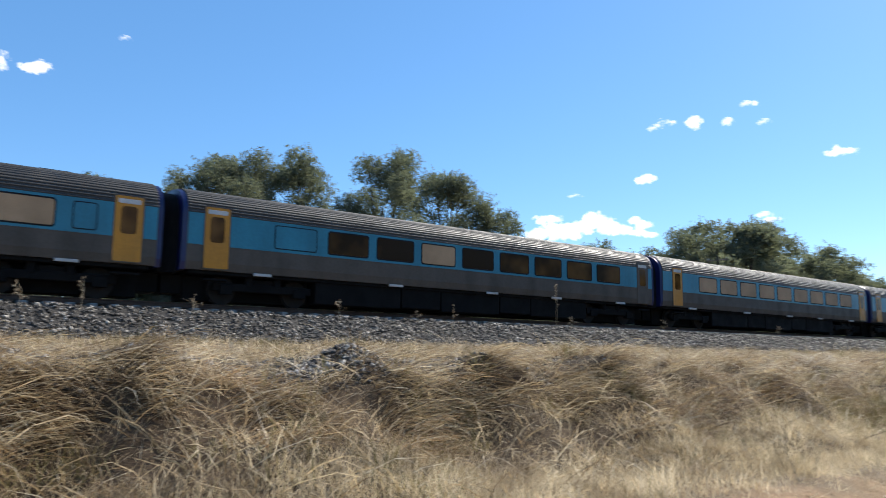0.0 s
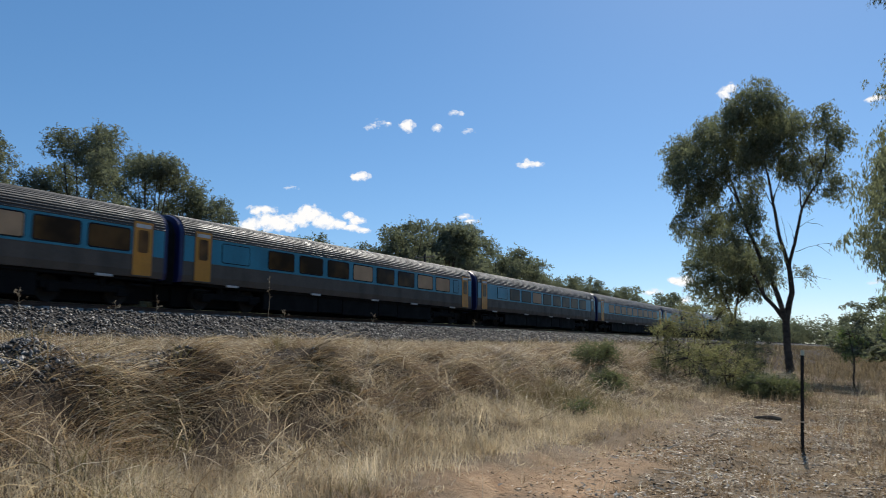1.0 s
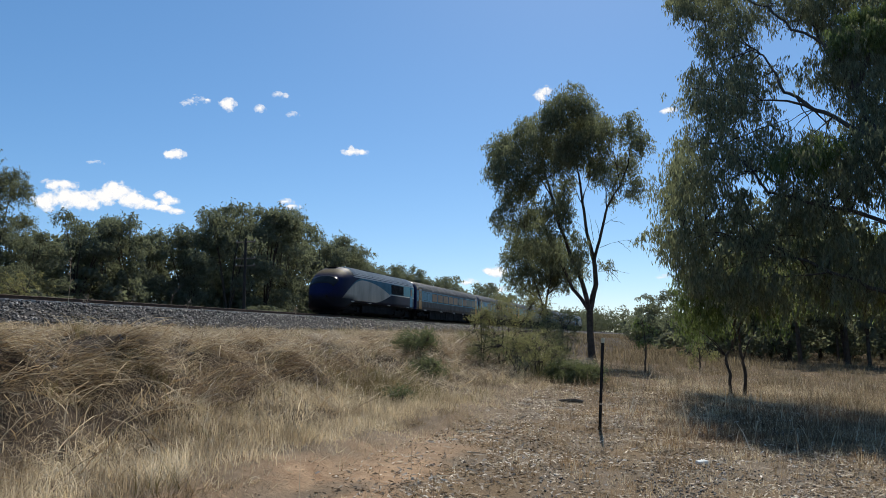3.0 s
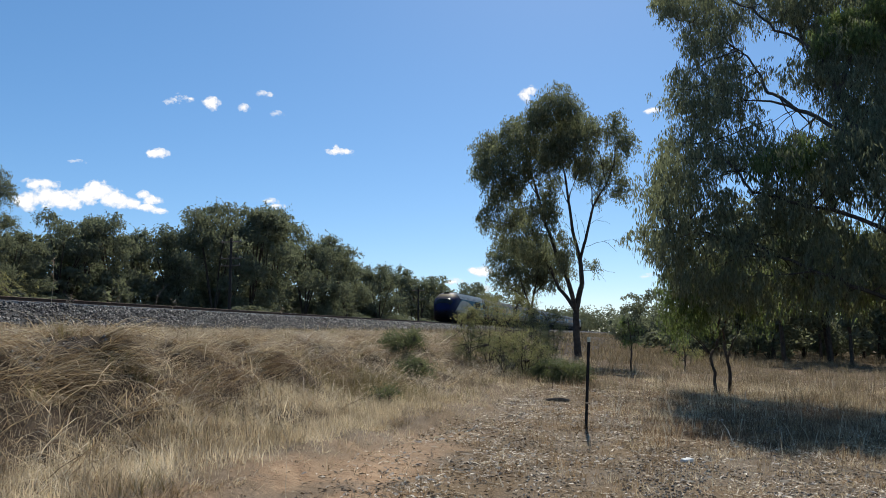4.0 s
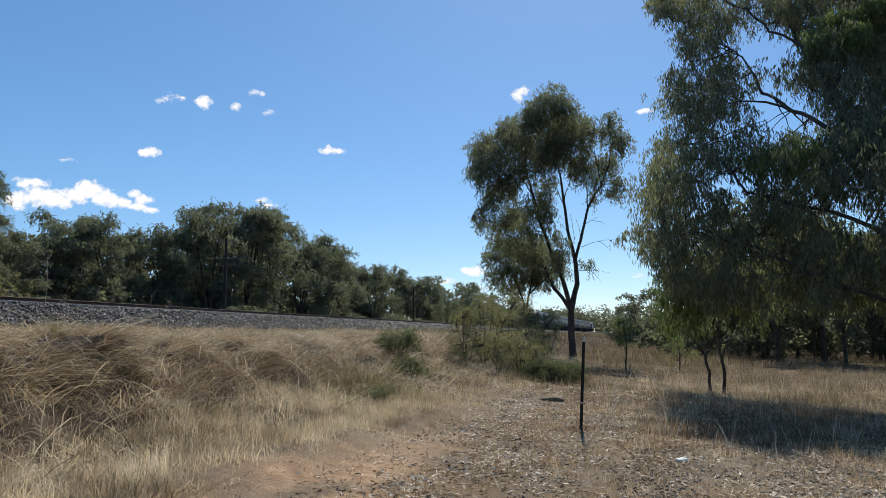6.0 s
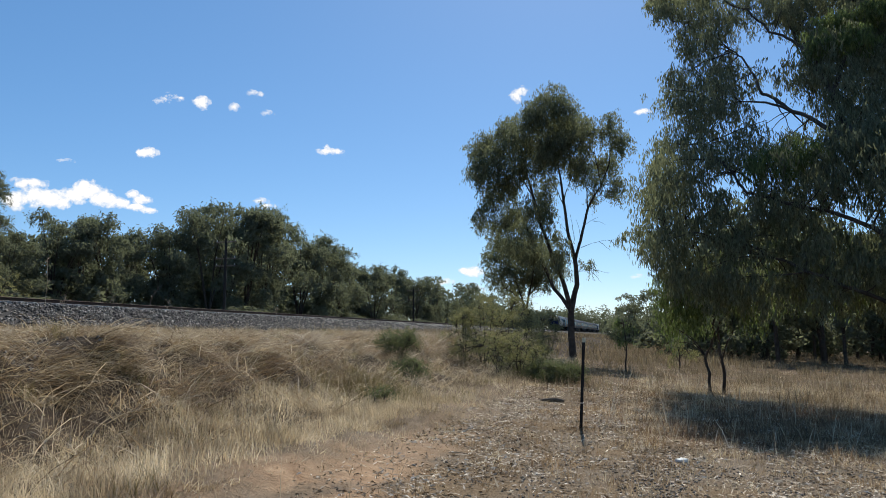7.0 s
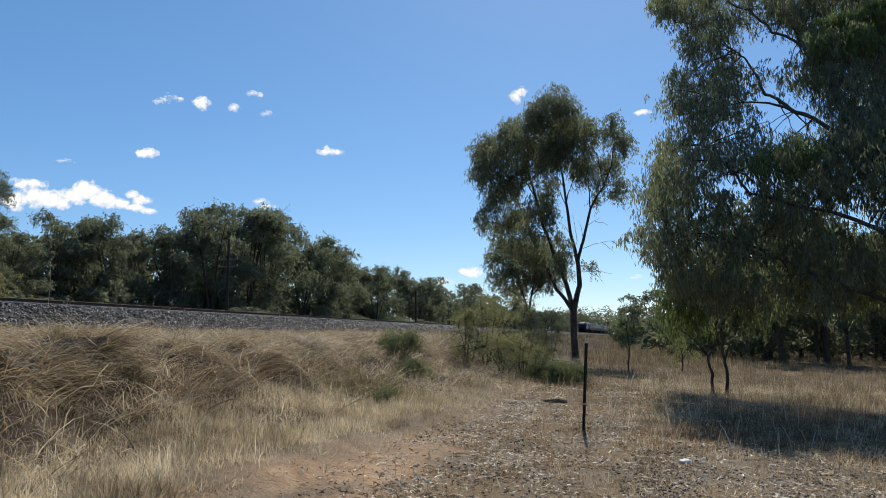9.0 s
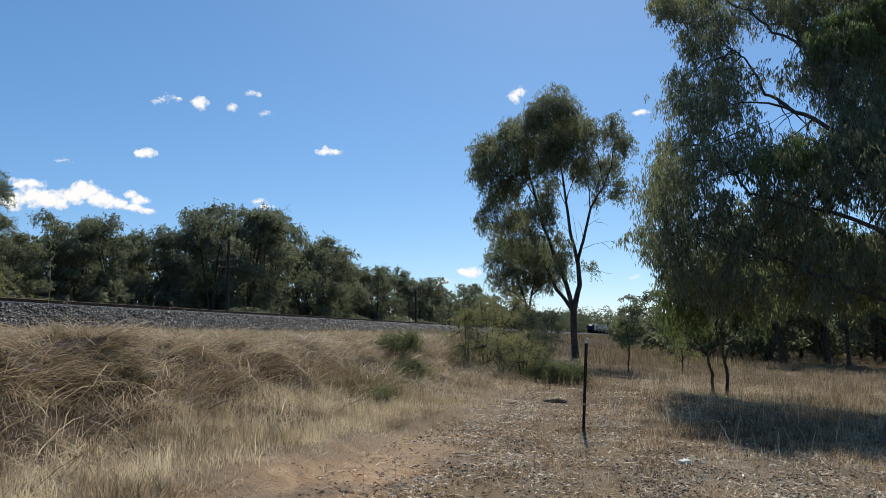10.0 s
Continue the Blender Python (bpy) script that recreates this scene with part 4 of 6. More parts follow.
while len(BIG) < 440 and tries < 9000:
    tries += 1
    az, el = br.uniform(14, 36), br.uniform(3.2, 25)
    d = 20.5 - 0.06 * (az - 20) + br.uniform(-2.2, 2.6)
    q = br.uniform(0.42, 0.85)
    ang = math.degrees(q * 0.95 / d)
    if az - 0.65 * ang < np.interp(el, EDGE_EL, EDGE_AZ) or any(math.hypot(az - a, el - e) < r_ + ang * 0.7 for a, e, r_ in HOLES) or (22 < az < 26 and br.random() < 0.3) or (el < 10 and 19 < az < 25 and br.random() < 0.4):
        continue
    p = off(az, el, d)
    if any(np.linalg.norm(p - np.array(o[:3])) < 0.60 * (q + o[3]) for o in BIG):
        continue
    BIG.append((*p, q * 0.95, q * 0.95, q * 0.85))
for k in range(62):
    q = br.uniform(0.5, 0.8)
    BIG.append((*off(br.uniform(25.5, 36), br.uniform(10.0, 25), 20.5 + br.uniform(-2.2, 2.6)), q, q, q * 0.9))
for az, el, d, q in ((14.1, 7.6, 21, 0.35), (13.8, 7.0, 21, 0.25), (15.4, 6.9, 21, 0.45)):
    BIG.append((*off(az, el, d), q, q, q))
B = lambda az, el, d: tuple(off(az, el, d))
RUNS = (((33.4, 7.5, 19.2), (30.7, 11.3, 19.4), (29.5, 12.8, 19.5), (27.5, 14.4, 19.6), (25.0, 15.9, 19.8), (23.1, 17.2, 20), (22.2, 19.0, 20.2), (20.8, 20.4, 20.5), (19.0, 21.6, 20.8), (16.8, 22.5, 21)),
        ((29.5, 12.8, 19.5), (28.2, 15.1, 19.2), (27.6, 16.7, 19), (25.5, 20.2, 18.8), (23.5, 21.3, 19), (20.5, 23.6, 19.4)),
        ((33.4, 7.0, 19.2), (30.7, 7.3, 18.6), (29.5, 8.1, 18.6), (25.4, 9.4, 19), (22.1, 10.4, 19.4), (20.3, 12.7, 19.8), (17.5, 14.0, 20.4)),
        ((33.6, 2.2, 19.3), (30.7, 3.0, 18.4), (28.3, 3.9, 18.2), (26.0, 4.9, 18.4), (23.6, 5.9, 19), (20.5, 6.8, 20), (16.6, 7.6, 21)),
        ((28.2, 15.1, 19.2), (26.6, 18.5, 20), (24.8, 22.0, 21), (22.0, 24.5, 22), (18.5, 25.2, 22.4)),
        ((33.4, 7.5, 19.2), (31.5, 15, 20), (30.5, 20, 21), (28.5, 24.5, 21.8)))
THICK = (0.17, 0.125, 0.105, 0.085, 0.075, 0.06, 0.045, 0.035, 0.022, 0.01)
big_limbs = [((0, 0, -0.3), B(33.6, 2.2, 19.3), 0.36, 0.30), (B(33.6, 2.2, 19.3), B(33.4, 7.5, 19.2), 0.30, 0.22), (B(33.4, 7.5, 19.2), B(35, 16, 18.5), 0.2, 0.12), (B(35, 16, 18.5), B(33, 24, 18), 0.14, 0.05), (B(35, 16, 18.5), B(39, 24, 18), 0.1, 0.04), (B(25.0, 15.9, 19.8), B(20.5, 16.6, 20.5), 0.045, 0.015), (B(27.6, 16.7, 19), B(30, 22, 18.6), 0.07, 0.03)]
for run, f in zip(RUNS, (0.74, 0.52, 0.48, 0.4, 0.36, 0.5)):
    for k in range(len(run) - 1):
        big_limbs.append((B(*run[k]), B(*run[k + 1]), THICK[k] * f, THICK[k + 1] * f))
great = tree("spreading_eucalypt", pose(bx, by, ground_z(bx, by)), "great spreading eucalypt with drooping grey-green leaves", 8, BIG, big_limbs, 240000, 0.15, 0.031, 0.70, LEAF, BARK, 0.21, twigs=1)
sprig = [(*off(27.8, 21.6, 17.4), 0.5, 0.5, 0.35), (*off(28.9, 20.4, 17.4), 0.5, 0.5, 0.4), (*off(26.6, 20.3, 17.5), 0.4, 0.4, 0.4), (*off(30.3, 22.3, 17.2), 0.6, 0.6, 0.4), (*off(23.2, 12.6, 18.6), 0.5, 0.5, 0.4), (*off(25.6, 13.2, 18.4), 0.5, 0.5, 0.4)]
V, F = foliage(br, sprig, 5200, 0.20, 0.034, 0.62, 0.2)
obj_np("sprig", V, F, LEAF_GREEN, great, label="yellow-green young leaves lit by the sun")

# Saplings and shrubs on the flat.
SAPS = ((13.85, 33.0, 2.5, 0.42, LEAF_GREEN, 2), (17.6, 36.0, 1.5, 0.7, LEAF_BUSH, 3))
for az, d, h, w, mt, k in SAPS:
    x, y = bearing(az, d)
    cl = ragged_clumps(40 + k, h, w, 0.42 if k < 3 else 0.25, 9, 1.0)
    lb = [((0, 0, -0.1), (0.05, 0.05, h * 0.5), 0.04, 0.03), ((0.05, 0.05, h * 0.5), (-0.1, 0, h * 0.9), 0.03, 0.01), ((0.02, 0, h * 0.35), (-0.35, 0.2, h * 0.6), 0.015, 0.006), ((0.04, 0, h * 0.4), (0.4, 0.1, h * 0.62), 0.015, 0.006)]
    tree("sapling", pose(x, y, ground_z(x, y)), "thin young eucalypt sapling in dry grass", 60 + k, cl, lb, 800, 0.12, 0.026, 0.6, mt, BARK, 0.22, "sapling", "saplings")

# A young weeping eucalypt with crooked stems and light green leaves, in front of the great one.
yx, yy = bearing(20.4, 22.9)


def near_(az, el, d):
    return np.array(sight(az, el, d)) - np.array([yx, yy, ground_z(yx, yy)])


weep = []
wr = np.random.default_rng(67)
for az, el, d, q in ((16.9, 4.0, 23.5, 0.55), (16.8, 2.6, 23.5, 0.5), (16.9, 1.3, 23.4, 0.42), (17.6, 3.4, 23.2, 0.6), (17.7, 1.9, 23.2, 0.5), (18.4, 4.3, 23, 0.65), (18.6, 2.8, 23, 0.6), (18.9, 1.4, 22.8, 0.4), (19.6, 3.8, 23, 0.6), (20.6, 4.8, 22.6, 0.65), (21.0, 2.9, 22.6, 0.45), (21.8, 4.2, 22.4, 0.5), (22.9, 3.6, 22.2, 0.5), (23.6, 2.4, 22.2, 0.4),
                     (24.6, 4.4, 22, 0.55), (25.8, 3.2, 22, 0.45), (27.0, 4.6, 22, 0.55), (28.4, 3.6, 22, 0.45), (30.0, 4.8, 22, 0.55), (31.4, 3.8, 22, 0.5), (24.0, 5.6, 22.4, 0.5), (26.4, 6.0, 22.4, 0.5), (29.0, 6.2, 22.4, 0.55), (17.3, 0.4, 23.3, 0.3), (22.2, 1.5, 22.3, 0.3)):
    weep.append((*near_(az, el, d + wr.uniform(-0.7, 0.7)), q, q, q * 1.35))
N_ = lambda az, el, d: tuple(near_(az, el, d))
tree("weeping_eucalypt", pose(yx, yy, ground_z(yx, yy)), "young weeping eucalypt with crooked stems and light green leaves", 66, weep,
     [((-0.3, 0, -0.1), N_(19.5, -1.2, 22.9), 0.05, 0.04), (N_(19.5, -1.2, 22.9), N_(20.1, 1.5, 22.9), 0.04, 0.03), (N_(20.1, 1.5, 22.9), N_(19.3, 3.6, 23), 0.03, 0.015), ((0.05, 0, -0.1), N_(20.6, -1.4, 22.8), 0.055, 0.04), (N_(20.6, -1.4, 22.8), N_(20.3, 1.0, 22.7), 0.04, 0.03), (N_(20.3, 1.0, 22.7), N_(22.4, 3.2, 22.2), 0.025, 0.012),
      (N_(20.6, -1.4, 22.8), N_(21.3, 0.6, 22.6), 0.03, 0.015), (N_(20.1, 1.5, 22.9), N_(18.0, 2.6, 23), 0.02, 0.008), (N_(22.4, 3.2, 22.2), N_(26.5, 4.0, 22), 0.016, 0.006)], 21000, 0.14, 0.026, 0.75, LEAF_GREEN, BARK, 0.22, bend=0.28)

OLIVE = "sparse olive-brown bush at the foot of the bank"
GREENISH = "low rounded green shrub on the bank"
DARK = "low dark shrub under the lone tree"
for az, d, h, w, n, mt, k, lab in ((3.4, 26.5, 2.6, 1.2, 4200, LEAF_BUSH, 0, OLIVE), (5.6, 27.5, 2.8, 1.15, 4200, LEAF_BUSH, 1, OLIVE), (2.0, 25.5, 1.9, 0.75, 3000, LEAF_BUSH, 2, OLIVE), (4.6, 24.0, 1.5, 1.3, 3600, LEAF_BUSH, 6, OLIVE), (7.0, 30.0, 2.7, 0.9, 4500, LEAF_BUSH, 7, OLIVE), (6.2, 24.0, 1.4, 0.8, 2200, LEAF_BUSH, 9, OLIVE), (8.0, 33.0, 2.5, 0.8, 2600, LEAF_BUSH, 11, OLIVE),
                                   (-3.3, 21.0, 0.72, 0.7, 4500, LEAF_SHRUB, 3, GREENISH), (8.0, 23.0, 0.66, 0.72, 6500, LEAF_SHRUB, 4, DARK), (-2.2, 18.6, 0.5, 0.5, 1700, LEAF_SHRUB, 5, GREENISH), (9.6, 23.4, 0.62, 0.72, 6000, LEAF_SHRUB, 8, DARK), (-4.5, 13.6, 0.3, 0.26, 700, LEAF_SHRUB, 10, GREENISH)):
    x, y = bearing(az, d)
    cl = ragged_clumps(80 + k, h, w, 0.10, 24, 0.9)
    cl = [(*c[:3], c[3] * 0.75, c[4] * 0.75, c[5] * 0.8) for c in cl]
    lb = [((0, 0, -0.1), (0.3 * w, 0.2, h * 0.7), 0.022, 0.008), ((0, 0, -0.1), (-0.4 * w, 0, h * 0.6), 0.02, 0.008), ((0, 0, -0.1), (0, 0.4, h * 0.8), 0.02, 0.008), ((0.1, 0, -0.1), (0.55 * w, -0.2, h * 0.55), 0.016, 0.006), ((-0.1, 0, -0.1), (-0.15 * w, -0.3, h * 0.75), 0.016, 0.006)]
    tree("bush", pose(x, y, ground_z(x, y)), lab, 90 + k, cl, lb, int(n * 1.35), 0.075, 0.018, 0.15, mt, BARK, 0.2, "bush", "bushes")

# Belt of eucalypts behind the railway; each has its own place, height and turn.
BELT_NEAR = [generic_tree("eucalypt", "dense eucalypt in the belt behind the railway", 200 + k, 10.0, 3.2 + 0.3 * k, 46000, 0.14, 0.12, group="eucalypts behind the railway", n=30, twig=0.26, hang=0.45) for k in range(3)]
BELT_BACK = [generic_tree("eucalypt", "dark dense eucalypt in the belt behind the railway", 240 + k, 10.0, 3.8, 3000, 0.46, 0.12, group="eucalypts behind the railway", n=20, twig=0.4) for k in range(2)]
BELT_FAR = [generic_tree("eucalypt", "dark dense eucalypt in the belt behind the railway", 220 + k, 10.0, 3.6, 11500, 0.27, 0.08, group="eucalypts behind the railway", n=26, twig=0.4, hang=0.4) for k in range(4)]
TOPS = ((-62, 9.5, 46), (-55.3, 10.4, 45), (-51.9, 12.2, 45), (-48.2, 12.4, 46), (-40.6, 13.2, 45), (-42.6, 9.6, 46), (-36.6, 11.6, 46), (-33.0, 9.4, 45), (-30.2, 4.8, 47), (-27.4, 6.4, 48), (-25.9, 6.2, 49), (-24.3, 6.6, 47), (-22.2, 5.7, 49), (-20.5, 6.3, 47), (-17.6, 8.0, 45), (-16.2, 8.2, 46), (-14.8, 8.2, 45), (-13.3, 8.1, 45), (-10.8, 6.2, 46),
        (-9.1, 6.3, 45), (-7.9, 5.6, 46), (-6.2, 4.2, 48), (-5.2, 4.3, 45), (-4.0, 4.4, 46), (-2.4, 3.6, 47), (-1.2, 3.6, 44), (0.4, 2.4, 46), (1.4, 2.0, 47), (2.5, 1.9, 46), (4.4, 1.9, 45), (6.0, 1.8, 46), (-66, 8, 48))
tb = np.random.default_rng(31)
# a second row behind closes the gaps
front = sorted(TOPS)
TOPS = TOPS + tuple((az, 0.80 * float(np.interp(az, [p[0] for p in front], [p[1] for p in front])), 53.0) for az in np.arange(-31, 6, 1.45)) + tuple((az, 5.0, 54.0) for az in np.arange(-72, -32, 2.6))
spare = {"near": list(BELT_NEAR), "far": list(BELT_FAR), "back": list(BELT_BACK)}
for k, (az, el, lat) in enumerate(TOPS):
    d = lat / math.cos(radians(az + 74.18))
    x, y, h = sight(az, el, d)
    h = h - ground_z(x, y)
    kind, kinds = ("back", BELT_BACK) if lat in (53.0, 54.0) else ("near", BELT_NEAR) if d < 62 else ("far", BELT_FAR)
    ob = spare[kind].pop() if spare[kind] else copy_thing(kinds[k % len(kinds)], Matrix())
    sc = h / 10.0
    ob.matrix_basis = Matrix.LocRotScale((x, y, ground_z(x, y)), Euler((0, 0, tb.uniform(0, 6.283))), Vector((max(sc, 0.85) * (0.92 if kind == "near" else tb.uniform(0.9, 1.1)),) * 2 + (sc,)))

# Undergrowth beneath the belt and in the wood.
UNDER = [generic_tree("shrub", "dense dark undergrowth beneath the eucalypts", 260 + k, 4.0, 2.6, 1800, 0.35, -0.08, group="undergrowth", n=18) for k in range(3)]
places = []
for k in range(46):
    s, lat = -22 + k * 3.2 + tb.uniform(-1, 1), tb.uniform(46, 51) if k % 9 else 38.5
    p = at(s, lat)
    places.append((p.x, p.y, tb.uniform(0.8, 1.2) if k % 9 else 0.55))
for k in range(34):
    az = tb.uniform(18.5, 45)
    places.append((*bearing(az, tb.uniform(60, 110)), tb.uniform(0.6, 1.2)))
for k in range(26):
    places.append((*bearing(17.5 + 1.0 * k, tb.uniform(100, 125)), tb.uniform(1.0, 1.5)))
for k in range(16):
    places.append((*bearing(tb.uniform(11.0, 20), tb.uniform(115, 150)), tb.uniform(0.7, 1.1)))
for k in range(26):
    places.append((*bearing(-0.5 + 0.72 * k, tb.uniform(210, 250)), tb.uniform(1.2, 1.75)))
# nothing stands on the railway or in the open strip before it
places = [p for p in places if math.hypot(p[0], p[1]) < 100 or to_track(p[0], p[1])[1] > 38 or math.degrees(math.atan2(p[0], p[1])) > 13.2]
for k, (x, y, h) in enumerate(places):
    ob = UNDER[k] if k < 3 else copy_thing(UNDER[k % 3], Matrix())
    ob.matrix_basis = Matrix.LocRotScale((x, y, ground_z(x, y)), Euler((0, 0, tb.uniform(0, 6.283))), Vector((tb.uniform(0.8, 1.4) * max(1.0, h),) * 2 + (h,)))
WOOD = [generic_tree("wood_tree", "shaded eucalypt of the wood beside the paddock", 300 + k, 11.0, 3.8, 1650, 0.46, 0.30, group="eucalypts of the wood", n=22) for k in range(4)]
spots = [(12.8, 115, 8.6), (14.2, 122, 8.2), (15.6, 118, 8.8), (16.8, 110, 8.4), (11.9, 190, 9), (10.6, 230, 9.5), (9.2, 260, 10), (18.0, 92, 9.0), (8.4, 300, 9), (9.9, 320, 9.5), (11.2, 330, 10), (12.4, 300, 9.5), (13.6, 280, 9), (13.4, 210, 8), (14.6, 240, 9)]
for k in range(48):
    az = tb.uniform(19.5, 46)
    spots.append((az, tb.uniform(54, 95) if az > 23 else tb.uniform(60, 95), tb.uniform(8, 12)))
spots = [p for p in spots if p[1] < 100 or to_track(*bearing(p[0], p[1]))[1] > 38 or p[0] > 13.2]
for k in range(44):
    # the belt goes on along the railway into the distance
    p = at(140 + 3.2 * k + 0.2 * k * k + tb.uniform(-3, 3), tb.uniform(42, 50) if k % 3 else tb.uniform(52, 75))
    spots.append((math.degrees(math.atan2(p.x, p.y)), math.hypot(p.x, p.y), tb.uniform(9.0, 12.5)))
for k, (az, d, h) in enumerate(spots):
    x, y = bearing(az, d)
    ob = WOOD[k] if k < 4 else copy_thing(WOOD[k % 4], Matrix())
    ob.matrix_basis = Matrix.LocRotScale((x, y, ground_z(x, y)), Euler((0, 0, tb.uniform(0, 6.283))), Vector((h / 11.0 * 1.05,) * 2 + (h / 11.0,)))

# Small bright shrubs at the edge of the belt.
for k, (az, h) in enumerate(((-20.1, 1.5), (-30.4, 3.2), (-12.2, 1.1), (-4.4, 1.2), (-9.0, 1.0))):
    d = 36.5 / math.cos(radians(az + 74.18))
    x, y = bearing(az, d)
    cl = ragged_clumps(400 + k, h, h * 0.9, 0.1, 11, 0.8)
    lb = [((0, 0, -0.1), (0.2, 0.1, h * 0.6), 0.03, 0.012), ((0, 0, -0.1), (-0.3, 0, h * 0.6), 0.03, 0.012)]
    tree("shrub", pose(x, y, ground_z(x, y)), "small yellow-green shrub at the edge of the belt", 420 + k, cl, lb, 3200, 0.13, 0.04, 0.2, LEAF_BUSH, BARK, 0.2, "shrub", "bright shrubs")


def dead_branch(az, lat, h, lean, seed):
    """A bleached dead limb leaning out of the undergrowth."""
    r = np.random.default_rng(seed)
    d = lat / math.cos(radians(az + 74.18))
    x, y = bearing(az, d)
    c = empty("dead_branch", pose(x, y, ground_z(x, y), 0, 0, r.uniform(-20, 20)))
    tagged(c, "bleached dead branch leaning from the undergrowth", "branch", "dead branches")
    main = limb(r, (0, 0, -0.1), (lean, 0.4, h), 0.06, 0.02, 0.3)
    paths = [main]
    for k in range(4):
        q = main[0][4 + k]
        paths.append(limb(r, q, q + np.array([r.uniform(-0.2, 0.9) * np.sign(lean), r.normal(0, 0.4), r.uniform(0.0, 0.7)]), 0.025, 0.008, 0.3, 6))
    V, F = tubes(paths, 5)
    obj_np("limb", V, F, BARK_PALE, c, True)


for k, (az, lat, h, lean) in enumerate(((-21.6, 39.5, 3.4, 1.6), (-25.0, 39.0, 2.2, 1.8), (-22.4, 39.0, 1.8, -1.4), (-13.0, 39.5, 2.0, 1.2))):
    dead_branch(az, lat, h, lean, 470 + k)

# Far woods along the horizon.
fr = np.random.default_rng(12)
far_clumps = []
for k in range(260):
    az = fr.uniform(-75, 55)
    d = fr.uniform(420, 640)
    x, y = bearing(az, d)
    h = d * math.tan(radians(fr.uniform(0.9, 1.5)))
    far_clumps.append((x, y, h * 0.5, fr.uniform(8, 18), fr.uniform(8, 18), h * 0.55))
V, F = foliage(fr, far_clumps, 26000, 2.2, 1.6, 0.2, 1.2)
fw = obj_np("far_wood", V, F, LEAF_HAZED)
tagged(fw, "hazy distant woodland along the horizon", "woodland", kind="stuff")

# Scrub along the far railway, and the wood's edge across the paddock.
hedge = []
for k in range(150):
    p = at(110 + 3.4 * k + fr.uniform(-1.5, 1.5), fr.uniform(33, 38))
    hedge.append((p.x, p.y, 0.9, 2.2, 2.2, fr.uniform(1.2, 2.4)))
edge = []
for k in range(110):
    az = fr.uniform(13.3, 18.5)
    d = fr.uniform(125, 165)
    h = d * math.tan(radians(fr.uniform(0.8, 2.9)))
    edge.append((*bearing(az, d), h * 0.6 - 0.4, 2.4, 2.4, h * 0.45))
V, F = foliage(fr, edge, 52000, 0.40, 0.17, 0.4, 0.45)
we = obj_np("wood_edge", V, F, LEAF_HAZED)
tagged(we, "dark dense eucalypt scrub at the wood's edge", "scrub", kind="stuff")
for k in range(130):
    p = at(150 + 3.6 * k + fr.uniform(-2, 2), fr.uniform(43, 56))
    h = fr.uniform(7.0, 10.5) * (1 + 0.006 * k)
    hedge.append((p.x, p.y, 2.5 + h * 0.5, 3.6, 3.6, h * 0.5))
for k in range(30):
    h = fr.uniform(15, 22)
    hedge.append((*bearing(fr.uniform(8.5, 13.3), fr.uniform(500, 570)), 2 + h * 0.5, 8.0, 8.0, h * 0.5))
V, F = foliage(fr, hedge, 118000, 0.55, 0.34, 0.25, 0.5)
hd = obj_np("far_scrub", V, F, LEAF_HAZED)
tagged(hd, "dark scrub and tall trees along the far railway", "scrub", kind="stuff")


# ---- grass ----
def blades(s, l, ln, lean, width, seed, dirn=None, spread=0.7, segs=3):
    """Bent blades rooted at (s, l) in the track's frame: verts and triangles. segs 1: a bare triangle."""
    r = np.random.default_rng(seed)
    n = len(s)
    a = r.uniform(0, 6.283, n) if dirn is None else dirn + r.normal(0, spread, n)
    h = np.stack([np.cos(a), np.sin(a), np.zeros(n)], -1)
    b = a + 1.57 + r.normal(0, 0.6, n)
    w = np.stack([np.cos(b), np.sin(b), r.normal(0, 0.3, n)], -1) * (width * r.uniform(0.6, 1.4, n))[:, None] * 0.5
    p = np.stack([s, l, height(s, l) - 0.015], -1)
    up = np.array([0, 0, 1.0])
    if segs == 1:
        tip = p + (up * np.cos(lean)[:, None] + h * np.sin(lean)[:, None]) * ln[:, None]
        V = np.stack([p - w, p + w, tip], 1)
        return V.reshape(-1, 3), np.arange(3 * n).reshape(n, 3)
    ring, q = [p - w, p + w], p
    for k in range(segs - 1):
        ang = lean * (0.72 + 0.35 * k / (segs - 1))
        q = q + (up * np.cos(ang)[:, None] + h * np.sin(ang)[:, None]) * (ln / segs)[:, None]
        f = 0.85 - 0.35 * k / segs
        ring += [q - w * f, q + w * f]
    ang = lean * 1.18
    tip = q + (up * np.cos(ang)[:, None] + h * np.sin(ang)[:, None]) * (ln / segs)[:, None]
    V = np.stack(ring + [tip], 1)
    m = V.shape[1]
    base = m * np.arange(n)[:, None]
    F = []
    for k in range(segs - 1):
        F += [base + [2 * k, 2 * k + 1, 2 * k + 3], base + [2 * k, 2 * k + 3, 2 * k + 2]]
    F.append(base + [m - 3, m - 2, m - 1])
    return V.reshape(-1, 3), np.concatenate(F)


def bare(s, l):
    """How bare the crest of the bank is, where old ballast was tipped: 0 to 1."""
    return np.exp(-((s - 2.5) / 5.6) ** 6) * np.exp(-((l - 9.25 + 0.25 * np.sin(s * 1.7)) / 1.5) ** 4)


def sandy(s, l):
    """The bare sandy strip at the edge of the dirt track."""
    return np.exp(-((l - 3.1 - 0.2 * np.sin(s * 1.3)) / 0.55) ** 4) * np.exp(-((s - 6.5) / 4.0) ** 4)


